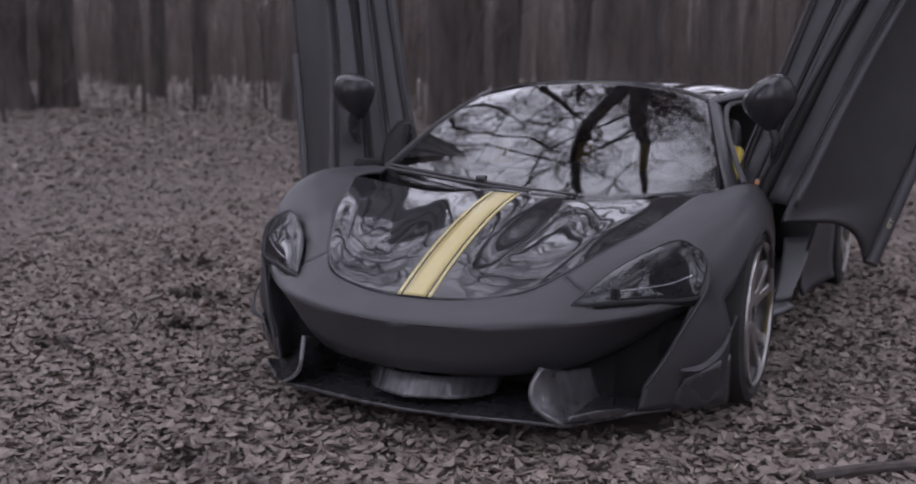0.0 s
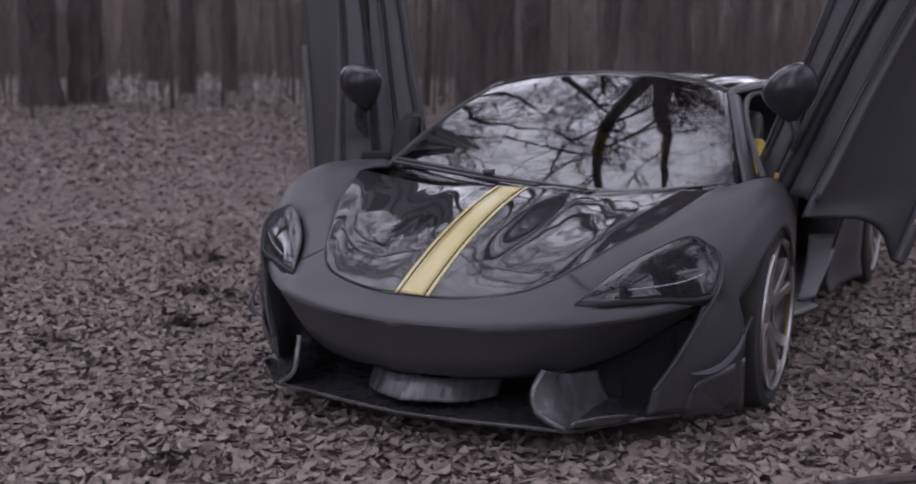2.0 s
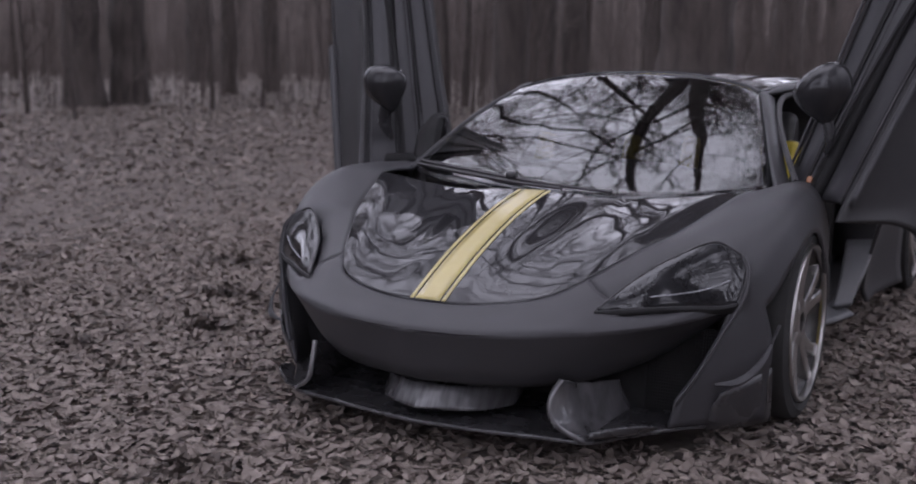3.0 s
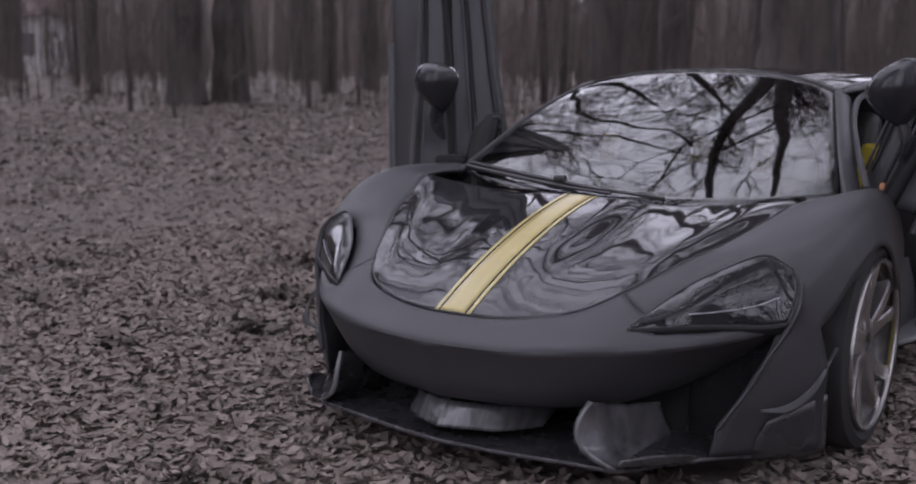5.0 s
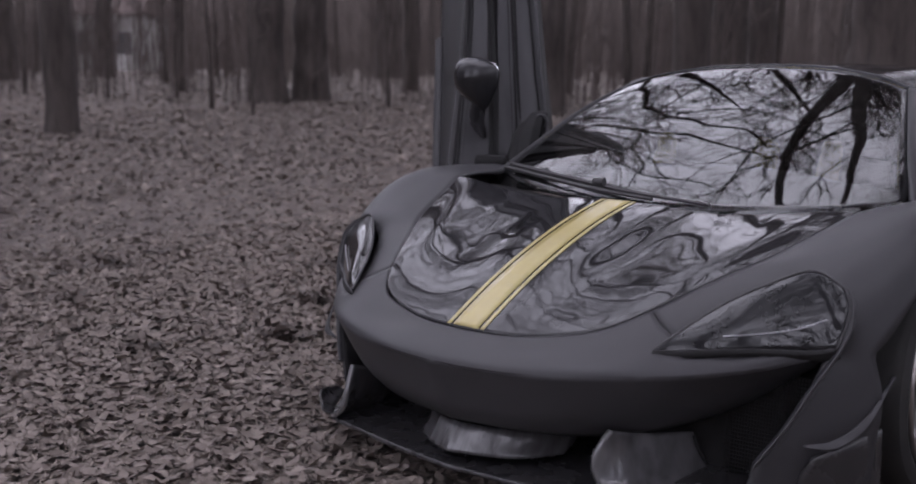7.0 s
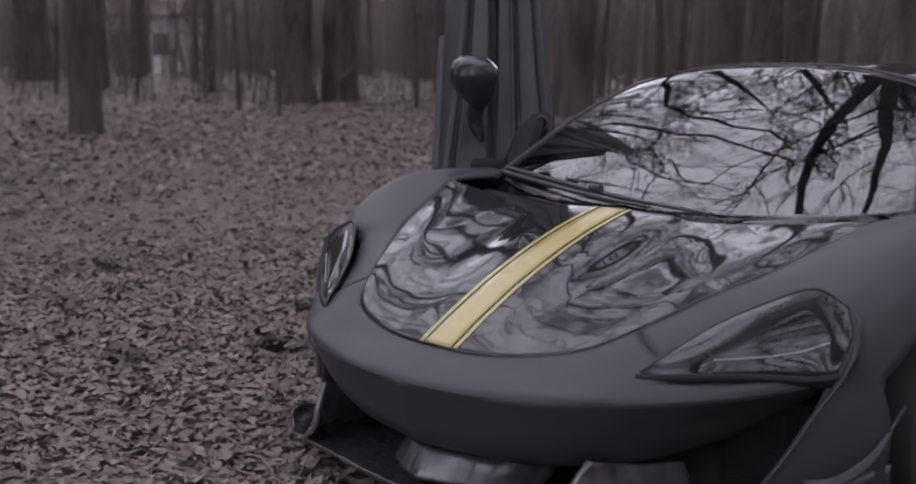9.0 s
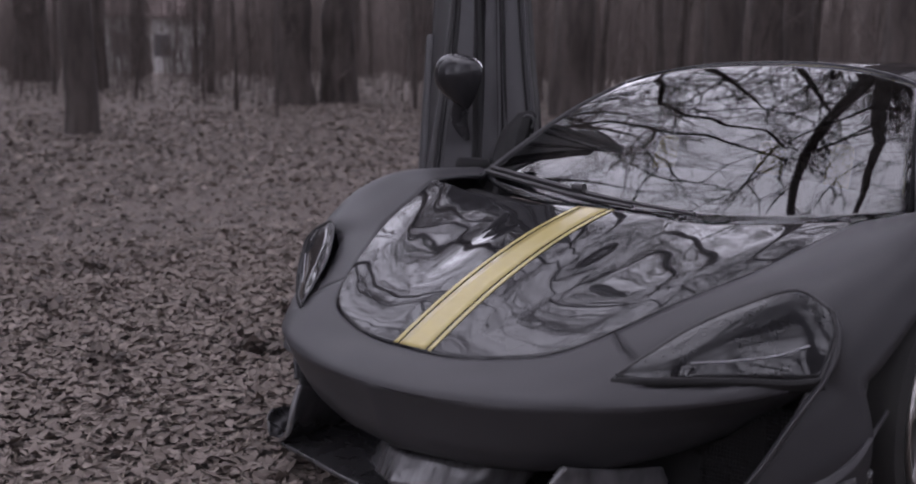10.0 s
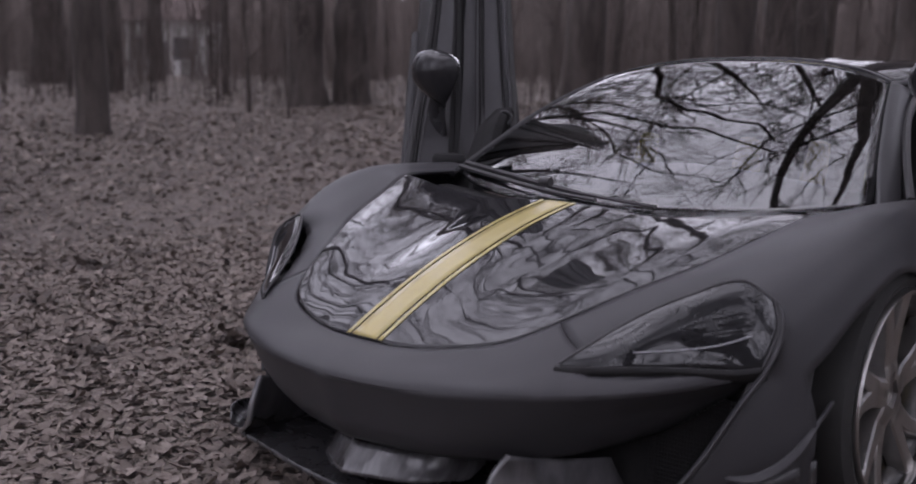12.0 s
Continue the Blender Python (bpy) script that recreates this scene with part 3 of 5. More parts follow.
def build_cabin():
    def pane(u, t):
        bow = 0.62 * u * u + 0.38 * u ** 4
        a = Vector((0.742 * u, 0.12 + 0.215 * bow, 0.664 + 0.070 * bow))
        b = Vector((0.538 * u, 0.98 - 0.08 * bow, 1.118 - 0.056 * bow))
        return tuple(a.lerp(b, t) + Vector((0, -0.45, 0.9)) * (0.030 * 4 * t * (1 - t) + 0.024 * (1 - bow)))
    q = facing(np.array([[pane(u, t) for u in np.linspace(0, 1, 24)] for t in np.linspace(0, 1, 24)]), (0, -0.6, 1))
    ws = part("windscreen", join_geo(q, mirror_geo(q)), GLASS, car, "raked windscreen with clear glass", solid=0.005, shell=True)
    ws.visible_shadow = False
    part("screen_camera", box_geo(-0.035, 0.035, 0.86, 0.91, 1.03, 1.06), BLACK, car, bevel=0.008)
    roof = sheet([
        [(0, 0.975, 1.145), (0.22, 0.968, 1.137), (0.42, 0.94, 1.106), (0.54, 0.905, 1.066)],
        [(0, 1.20, 1.152), (0.24, 1.20, 1.145), (0.46, 1.20, 1.126), (0.585, 1.20, 1.100)],
        [(0, 1.55, 1.152), (0.25, 1.55, 1.147), (0.48, 1.55, 1.130), (0.61, 1.55, 1.104)],
        [(0, 1.95, 1.135), (0.25, 1.95, 1.13), (0.47, 1.95, 1.10), (0.60, 1.95, 1.05)]], 30, 24)
    q = facing(roof, (0, 0, 1))
    part("roof", join_geo(q, mirror_geo(q)), GLOSS, car, "gloss black roof panel", solid=0.02, shell=True)
    deck = sheet([
        [(0, 1.95, 1.135), (0.25, 1.95, 1.13), (0.47, 1.95, 1.10), (0.60, 1.95, 1.05)],
        [(0, 2.5, 1.04), (0.22, 2.5, 1.03), (0.40, 2.5, 1.0), (0.52, 2.5, 0.95)],
        [(0, 3.1, 0.93), (0.2, 3.1, 0.92), (0.4, 3.1, 0.90), (0.52, 3.1, 0.88)],
        [(0, 3.45, 0.90), (0.2, 3.45, 0.89), (0.4, 3.45, 0.88), (0.52, 3.42, 0.87)]], 24, 16)
    q = facing(deck, (0, 0, 1))
    part("rear_deck", join_geo(q, mirror_geo(q)), GLOSS, car, "gloss black glazed rear deck", solid=0.02, shell=True)
    for flip in (False, True):
        m = mirror_geo if flip else (lambda gg: gg)
        inner = [Vector(pane(1.0, t)) for t in (0.0, 0.25, 0.5, 0.75, 1.0)]
        inner = [inner[0] + Vector((0.02, -0.03, -0.012))] + inner[1:]
        prow = [[tuple(p + Vector((0.003, -0.004, 0.006))), tuple(p + Vector((0.022, 0.028, 0.004))), tuple(p + Vector((0.040, 0.075, -0.024)))] for p in inner]
        part("windscreen_pillar", m(facing(sheet(prow, 20, 8), (0.8, -0.4, 0.6))), SATIN, car, solid=0.02, shell=True)
        pil = tube_geo(line([(0.556, 0.90, 1.055), (0.575, 1.02, 1.068), (0.595, 1.25, 1.082), (0.61, 1.5, 1.085), (0.60, 1.95, 1.035)], 30), [0.010 + 0.012 * min(1.0, k / 10) for k in range(30)], 10, (1.0, 0.75))
        part("roof_rail", m(pil), SATIN, car)
        frame_in = tube_geo(line([(0.795, 0.44, 0.755), (0.715, 0.60, 0.865), (0.640, 0.80, 0.975), (0.60, 1.05, 1.045), (0.62, 1.45, 1.06)], 30), 0.012, 6)
        part("door_seal", m(frame_in), BLACK, car)
        quarter = sheet([
            [(0.62, 1.62, 1.10), (0.72, 1.66, 0.98), (0.84, 1.70, 0.82), (0.93, 1.62, 0.62), (0.93, 1.56, 0.48)],
            [(0.60, 1.95, 1.055), (0.70, 1.98, 0.96), (0.88, 2.05, 0.84), (0.965, 2.08, 0.68), (0.965, 2.10, 0.54)],
            [(0.53, 2.5, 0.95), (0.68, 2.5, 0.92), (0.86, 2.5, 0.88), (0.965, 2.5, 0.78), (0.975, 2.47, 0.66)],
            [(0.52, 2.9, 0.905), (0.68, 2.9, 0.90), (0.85, 2.9, 0.86), (0.955, 2.88, 0.77), (0.97, 2.86, 0.67)],
            [(0.52, 3.42, 0.87), (0.66, 3.40, 0.86), (0.80, 3.35, 0.82), (0.90, 3.28, 0.68), (0.90, 3.25, 0.36)]], 40, 20)
        q = facing(quarter, (1, 0, 0.4))
        part("rear_wing_panel", m(q), SATIN, car, solid=0.012, shell=True)
        sill = sheet([
            [(0.74, 0.36, 0.34), (0.78, 0.38, 0.26), (0.80, 0.40, 0.17), (0.79, 0.40, 0.10)],
            [(0.72, 0.9, 0.36), (0.765, 0.9, 0.27), (0.785, 0.9, 0.17), (0.775, 0.9, 0.10)],
            [(0.74, 1.35, 0.40), (0.77, 1.35, 0.28), (0.775, 1.35, 0.17), (0.765, 1.35, 0.10)]], 20, 12)
        q = facing(sill, (1, 0, 0.6))
        part("side_sill", m(q), SATIN, car, "satin graphite door sill", solid=0.02, shell=True)
        face = sheet([
            [(0.775, 1.65, 0.389), (0.797, 1.45, 0.28), (0.808, 1.30, 0.20), (0.81, 1.22, 0.158)],
            [(0.842, 1.655, 0.396), (0.852, 1.455, 0.29), (0.850, 1.315, 0.205), (0.85, 1.24, 0.165)],
            [(0.905, 1.66, 0.40), (0.902, 1.46, 0.30), (0.884, 1.33, 0.21), (0.88, 1.26, 0.17)]], 10, 14)
        q = facing(face, (0.3, -1, 1))
        part("intake_face", m(q), PANEL, car, "graphite panel ahead of the side intake, lightened for reflected light", solid=0.015, shell=True)
        foot = sheet([[(0.745, 0.95, 0.165), (0.765, 1.15, 0.160), (0.775, 1.40, 0.155)], [(0.80, 0.88, 0.135), (0.86, 1.08, 0.132), (0.895, 1.26, 0.13)]], 5, 14)
        part("sill_blade", m(facing(foot, (0, 0, 1))), PANEL, car, "graphite blade at the foot of the sill", solid=0.01, shell=True)
        duct = sheet([
            [(0.95, 1.50, 0.50), (0.90, 1.56, 0.32), (0.87, 1.62, 0.18), (0.88, 1.70, 0.10)],
            [(0.93, 1.75, 0.55), (0.89, 1.80, 0.34), (0.87, 1.85, 0.20), (0.89, 1.90, 0.11)],
            [(0.965, 2.10, 0.56), (0.955, 2.15, 0.36), (0.95, 2.18, 0.22), (0.96, 2.22, 0.12)]], 12, 12)
        part("intake_duct", m(facing(duct, (1, -0.4, 0))), BLACK, car, solid=0.015, shell=True)
        jamb = box_geo(0.72, 0.86, 0.38, 0.46, 0.2, 0.74)
        part("door_jamb", m(jamb), BLACK, car, bevel=0.02)
        lin = sheet([[(0.88 if k else 0.70, 0.06 + 0.352 * math.cos(a), 0.325 + 0.352 * math.sin(a)) for k in (0, 1)] for a in np.linspace(-0.3, math.pi + 0.2, 14)], 20, 3)
        part("wheel_liner", m(facing(lin, (0, 0, -1))), BLACK, car, solid=0.008, shell=True)
        lin = sheet([[(0.93 if k else 0.55, 2.67 + 0.41 * math.cos(a), 0.34 + 0.41 * math.sin(a)) for k in (0, 1)] for a in np.linspace(-0.3, math.pi + 0.3, 14)], 20, 3)
        part("wheel_liner", m(facing(lin, (0, 0, -1))), BLACK, car, solid=0.008, shell=True)
    part("floor_pan", join_geo(box_geo(-0.78, 0.78, 0.25, 3.3, 0.085, 0.16), box_geo(-0.60, 0.60, 1.75, 3.25, 0.16, 0.80)), BLACK, car, smooth=False)
    part("rear_bumper", prism_geo([(-0.90, 3.2), (0.90, 3.2), (0.80, 3.46), (0.4, 3.55), (-0.4, 3.55), (-0.80, 3.46)], 2, 0.22, 0.84), CARBON, car, bevel=0.03)
    part("bulkhead", box_geo(-0.70, 0.70, 1.70, 1.76, 0.15, 1.08), LEATHER, car, bevel=0.01)
    # inside
    dash = sheet([[(x, 0.26 + 0.2 * x * x, 0.69) for x in np.linspace(-0.70, 0.70, 7)], [(x, 0.52, 0.755 + 0.02 * math.cos(4 * x)) for x in np.linspace(-0.72, 0.72, 7)],
                  [(x, 0.72, 0.745 + 0.03 * math.cos(4 * x)) for x in np.linspace(-0.74, 0.74, 7)], [(x, 0.76, 0.62) for x in np.linspace(-0.74, 0.74, 7)], [(x, 0.70, 0.45) for x in np.linspace(-0.72, 0.72, 7)]], 24, 24)
    part("dashboard", facing(dash, (0, 0, 1)), LEATHER, car, "black leather dashboard", solid=0.02, shell=True)
    wheel = moved(lathe_geo([(0.016 * math.cos(a), 0.175 + 0.016 * math.sin(a)) for a in np.linspace(0, 2 * math.pi, 9)[:-1]], 32, closed=True), pose(0.36, 0.80, 0.79, 0, 0, 90) @ pose(0, 0, 0, 0, -22, 0))
    part("steering_wheel", wheel, LEATHER, car)
    for sx in (-0.36, 0.36):
        seat = group_part("seat", car, (0, -0.17, -0.04))
        part("cushion", box_geo(sx - 0.24, sx + 0.24, 0.85, 1.38, 0.20, 0.36), LEATHER, seat, bevel=0.05)
        back = prism_geo([(1.30, 0.30), (1.42, 0.28), (1.66, 0.92), (1.62, 1.02), (1.52, 1.0)], 0, sx - 0.22, sx + 0.22)
        part("backrest", back, LEATHER, seat, bevel=0.04)
        for e in (-1, 1):
            bol = prism_geo([(1.22, 0.42), (1.36, 0.34), (1.55, 0.86), (1.45, 0.90)], 0, sx + e * 0.22 - 0.04, sx + e * 0.22 + 0.04)
            part("bolster", bol, YLEATHER, seat, "yellow leather side bolster", bevel=0.025)


build_cabin()


def build_wheel(x, y, r, width, rim_r, flip, label):
    w = group_part("wheel", car, (x, y, r))
    m = mirror_geo if flip else (lambda gg: gg)
    h, lip = width / 2, rim_r
    prof = [(-h + 0.01, lip), (-h - 0.004, lip + 0.03), (-h + 0.006, r - 0.012), (-h + 0.03, r - 0.002), (0, r), (h - 0.03, r - 0.002), (h - 0.006, r - 0.012), (h + 0.006, lip + 0.03), (h - 0.004, lip + 0.006), (h - 0.02, lip)]
    part("tyre", m(lathe_geo(prof, 64)), RUBBER, w, "black low-profile tyre", shell=True)
    barrel = [(-h + 0.012, lip - 0.004), (-h + 0.03, lip - 0.03), (0.0, lip - 0.035), (h - 0.05, lip - 0.028), (h - 0.012, lip - 0.012), (h + 0.006, lip - 0.007), (h + 0.009, lip), (h - 0.004, lip + 0.005), (h - 0.022, lip)]
    # darker metal than the lip stands in for shade inside the rim
    part("rim", m(lathe_geo(barrel[:5], 64)), STEEL, w, "inner barrel in metal darkened for the shade inside the rim", solid=0.004, shell=True)
    part("rim_lip", m(lathe_geo(barrel[4:], 64)), ALLOY, w, label, solid=0.003, shell=True)
    for k in range(5):
        for e in (-1, 1):
            v, f = [], []
            for j, q in enumerate(np.linspace(0, 1, 10)):
                rr = 0.030 + q * (rim_r - 0.040)
                mid = e * (0.008 + 0.052 * q ** 2.0) + 0.012 * math.sin(2.6 * q)
                half = 0.027 - 0.008 * q + 0.008 * max(0.0, q - 0.8) / 0.2
                face = h - 0.026 + 0.022 * q ** 1.5 + 0.010 * math.exp(-((q - 0.05) / 0.1) ** 2)
                deep = 0.062 - 0.020 * q
                v += [(face - deep, mid - half * 1.25, rr), (face - 0.004, mid - half, rr), (face, mid - half * 0.7, rr), (face, mid + half * 0.7, rr), (face - 0.004, mid + half, rr), (face - deep, mid + half * 1.25, rr)]
                if j:
                    f += [(6 * j - 6 + n, 6 * j - 6 + (n + 1) % 6, 6 * j + (n + 1) % 6, 6 * j + n) for n in range(6)]
            f += [tuple(range(6))[::-1], tuple(54 + n for n in range(6))]
            part("spoke", m(moved((v, f), Matrix.Rotation(2 * math.pi * (k + 0.12) / 5, 4, "X"))), ALLOY, w, smooth=False)
    part("hub", m(lathe_geo([(h - 0.12, 0.05), (h - 0.05, 0.062), (h - 0.035, 0.05), (h - 0.03, 0.03), (h - 0.034, 0.001)], 24)), ALLOY, w, shell=True)
    for k in range(5):
        a = 2 * math.pi * (k + 0.5) / 5
        part("wheel_bolt", m(moved(lathe_geo([(h - 0.06, 0.009), (h - 0.034, 0.009), (h - 0.034, 0.001)], 6), Matrix.Translation((0, 0.042 * math.sin(a), 0.042 * math.cos(a))))), STEEL, w, shell=True)
    part("brake_disc", m(lathe_geo([(h - 0.13, 0.06), (h - 0.13, rim_r - 0.055), (h - 0.10, rim_r - 0.055), (h - 0.10, 0.06)], 48, closed=True)), STEEL, w)
    cal = []
    for a in np.linspace(-0.55, 0.55, 10):
        cal.append([(xx, math.cos(a) * rr, math.sin(a) * rr) for xx, rr in ((h - 0.15, rim_r - 0.12), (h - 0.15, rim_r - 0.045), (h - 0.075, rim_r - 0.045), (h - 0.07, rim_r - 0.12))])
    g = np.array(cal)
    part("brake_caliper", m(grid_geo(np.concatenate([g, g[:, :1]], 1))), YLEATHER, w, "yellow brake caliper")


build_wheel(0.822, 0.090, 0.325, 0.225, 0.257, False, "brushed silver split-spoke alloy rim")
build_wheel(-0.822, 0.090, 0.325, 0.225, 0.257, True, "brushed silver split-spoke alloy rim")
build_wheel(0.812, 2.67, 0.342, 0.285, 0.270, False, "brushed silver split-spoke alloy rim")
build_wheel(-0.812, 2.67, 0.342, 0.285, 0.270, True, "brushed silver split-spoke alloy rim")


def build_door(flip):
    """A raised door: the inner edge, the forward ridge and the outer edge climb and lean outwards."""
    m = mirror_geo if flip else (lambda gg: gg)
    door = group_part("raised_door", car)
    A = lambda z: (0.747 + 0.30 * (z - 0.8) - 0.05 * max(0, z - 1.1) + 0.06 * max(0, z - 0.95), 0.624 + 0.25 * (z - 0.8), z)
    C = lambda z: (1.0 + 0.36 * (z - 0.7) + 0.12 * max(0, z - 1.0) ** 2, 0.31 + 0.60 * (z - 0.7), z)
    dx, dk, dy = (1.29, 0.465, 0.565) if flip else (1.262, 0.324, 0.497)
    D = lambda z: (dx + dk * (z - 0.46), 0.58 + dy * (z - 0.46), z)

    def mixp(p, q, t, push=0.0):
        d = Vector((q[1] - p[1], p[0] - q[0], 0)).normalized() * push
        return (p[0] + (q[0] - p[0]) * t + d.x, p[1] + (q[1] - p[1]) * t + d.y, p[2] + (q[2] - p[2]) * t)
    # forward skin, satin, in two folds with a dark slot between them
    gap = lambda z: 0.055 * min(1.0, max(0.0, (z - 1.10) / 0.4))
    zs = [0.70 + 0.09 * k for k in range(16)]
    for f0, f1, push, mt, nm in ((lambda z: 0.0, lambda z: 0.306, 0.012, SATIN, "upper_skin"), (lambda z: 0.308, lambda z: 0.318, -0.008, MOULD, "panel_gap"),
                                 (lambda z: 0.320, lambda z: 0.557 - gap(z), 0.010, SATIN, "shoulder_skin"), (lambda z: 0.555 - gap(z), lambda z: 0.565 + gap(z), -0.06, MOULD, "window_slot"),
                                 (lambda z: 0.563 + gap(z), lambda z: 0.91, 0.014, SATIN, "waist_skin"), (lambda z: 0.912, lambda z: 0.922, -0.008, MOULD, "panel_gap"), (lambda z: 0.924, lambda z: 1.0, 0.010, SATIN, "lower_skin")):
        rows = [[mixp(A(z), C(z), f0(z)), mixp(A(z), C(z), 0.5 * (f0(z) + f1(z)), -push), mixp(A(z), C(z), f1(z))] for z in zs]
        part(nm, m(facing(sheet(rows, 40, 8), (-0.3, -1, 0))), mt, door, solid=0.02, shell=True)
    edge = [Vector(A(0.80 + 0.10 * k)) for k in range(13)]
    part("edge_trim", m(tube_geo([p + Vector((-0.008, -0.004, 0)) for p in edge], 0.006, 8)), SATIN, door, "satin trim along the window edge")
    part("edge_seal", m(tube_geo([p + Vector((0.016, -0.012, 0)) for p in edge], 0.005, 6)), MOULD, door)
    # outer panel, dark, with a trim strip along its free edge
    def outer(z, t):
        c, d = C(z), D(z)
        return mixp(c, d, t, -0.03 * math.sin(math.pi * t))
    rows = []
    for z in (0.68, 0.8, 1.0, 1.25, 1.5, 1.75, 2.0):
        rows.append([outer(z, t) for t in (0.0, 0.25, 0.5, 0.75, 0.97)])
    rows.insert(0, [C(0.64), mixp(C(0.64), D(0.64), 0.25), mixp(C(0.64), D(0.62), 0.5), mixp(C(0.62), D(0.56), 0.75), mixp(C(0.60), D(0.46), 0.97)])
    part("outer_panel", m(facing(sheet(rows, 36, 16), (0.7, -0.7, 0))), SKIN, door, "matt black sculpted lower door skin", solid=0.02, shell=True)
    st = tube_geo(line([D(z) for z in (0.46, 0.6, 0.8, 1.0, 1.25)], 14), 0.026, 10, (1.0, 1.0))
    part("door_sill_strip", m(st), SATIN, door, "satin graphite strip on the door edge")
    # inner side
    rows = [[(A(z)[0], A(z)[1] + 0.05, z), mixp((A(z)[0], A(z)[1] + 0.12, z), (D(z)[0], D(z)[1] + 0.10, z), 0.5), (D(z)[0], D(z)[1] + 0.03, z)] for z in zs]
    part("inner_panel", m(facing(sheet(rows, 20, 8), (0, 1, 0))), LEATHER, door, "black leather inner door panel", solid=0.03, shell=True)
    if flip:
        hin = tube_geo([(0.74, 0.42, 0.70), (0.79, 0.50, 0.775), (0.815, 0.58, 0.86), (0.81, 0.64, 0.92), (0.79, 0.67, 0.945)], [0.040, 0.055, 0.060, 0.050, 0.022], 8, (1.0, 0.75))
        part("hinge_cover", m(hin), MOULD, door, "black moulded hinge cover", bevel=0.004)
        ring = moved(lathe_geo([(0.006 * math.cos(a), 0.024 + 0.006 * math.sin(a)) for a in np.linspace(0, 2 * math.pi, 9)[:-1]], 20, closed=True), pose(0.775, 0.615, 0.915, 0, 0, 62))
        part("hinge_ring", m(ring), SATIN, door)
        part("hinge_boot", m(ball_geo((0.855, 0.40, 0.762), (0.075, 0.05, 0.042), shape=lambda d: (d[0], d[1], d[2] if d[2] < 0.6 else 0.6))), MOULD, door)
    # mirror
    def shape(d):
        low = max(0.0, -d[2])
        k = 1.0 - 0.62 * low ** 1.5
        return (d[0] * k - 0.06 * low, d[1] * (1.0 if d[1] < 0 else 0.5) * (1 - 0.4 * low), (1.18 * d[2] if d[2] < 0 else (0.92 + 0.28 * d[0]) * d[2] ** 0.8))
    mx = 0.938 if flip else 0.877
    tilt = Matrix.Translation((mx, 0.42, 1.075)) @ Matrix.Rotation(radians(14 if flip else -10), 4, "Y")
    part("mirror_housing", m(moved(ball_geo((0, 0, 0), (0.102, 0.085, 0.100), 32, 20, shape), tilt)), CAP, door, "gloss black mirror housing")
    part("mirror_glass", m(moved(ball_geo((0, 0.042, 0.012), (0.078, 0.008, 0.062), 24, 10), tilt)), MIRROR, door)
    sx = mx - 0.938
    mark = prism_geo([(0.400, 0.757), (0.428, 0.757), (0.416, 0.782)], 0, 0.838, 0.858)
    part("side_marker", m(mark), AMBER, door, "amber triangular reflector", bevel=0.004)
    stalk = tube_geo(line([(0.930 + sx, 0.43, 1.03), (0.955 + sx, 0.44, 0.96), (0.965 + sx, 0.45, 0.91), (0.945 + sx, 0.47, 0.845)], 10), [0.036, 0.042, 0.046, 0.048, 0.048, 0.046, 0.042, 0.035, 0.025, 0.010], 12, (0.85, 0.4))
    part("mirror_stalk", m(stalk), CARBON, door)
    return C, D


build_door(True)
C_OF, D_OF = build_door(False)


# ------------------------------------------------------------------ trees
def trunk_path(h, lean, wob, rnd, n=12):
    a = rnd.uniform(0, 6.28)
    return [Vector((lean[0] * t * h + wob * math.sin(3.1 * t + a) * t, lean[1] * t * h + wob * math.cos(2.3 * t + a) * t, h * t - (0.3 if t == 0 else 0))) for t in (k / (n - 1) for k in range(n))]


def limb_path(start, way, length, rnd, n=7, droop=0.1, twist=0.35):
    pts, p, d = [start.copy()], start.copy(), way.normalized()
    for k in range(n - 1):
        p = p + d * (length / (n - 1))
        pts.append(p.copy())
        d = (d + Vector((rnd.uniform(-twist, twist), rnd.uniform(-twist, twist), rnd.uniform(-twist * 0.6, twist) + droop))).normalized()
    return pts


def side_way(d, rnd, lo, hi):
    """A direction that leaves d by lo to hi radians."""
    a = d.orthogonal().normalized()
    a.rotate(Matrix.Rotation(rnd.uniform(0, 6.28), 3, d))
    t = rnd.uniform(lo, hi)
    return d * math.cos(t) + a * math.sin(t)


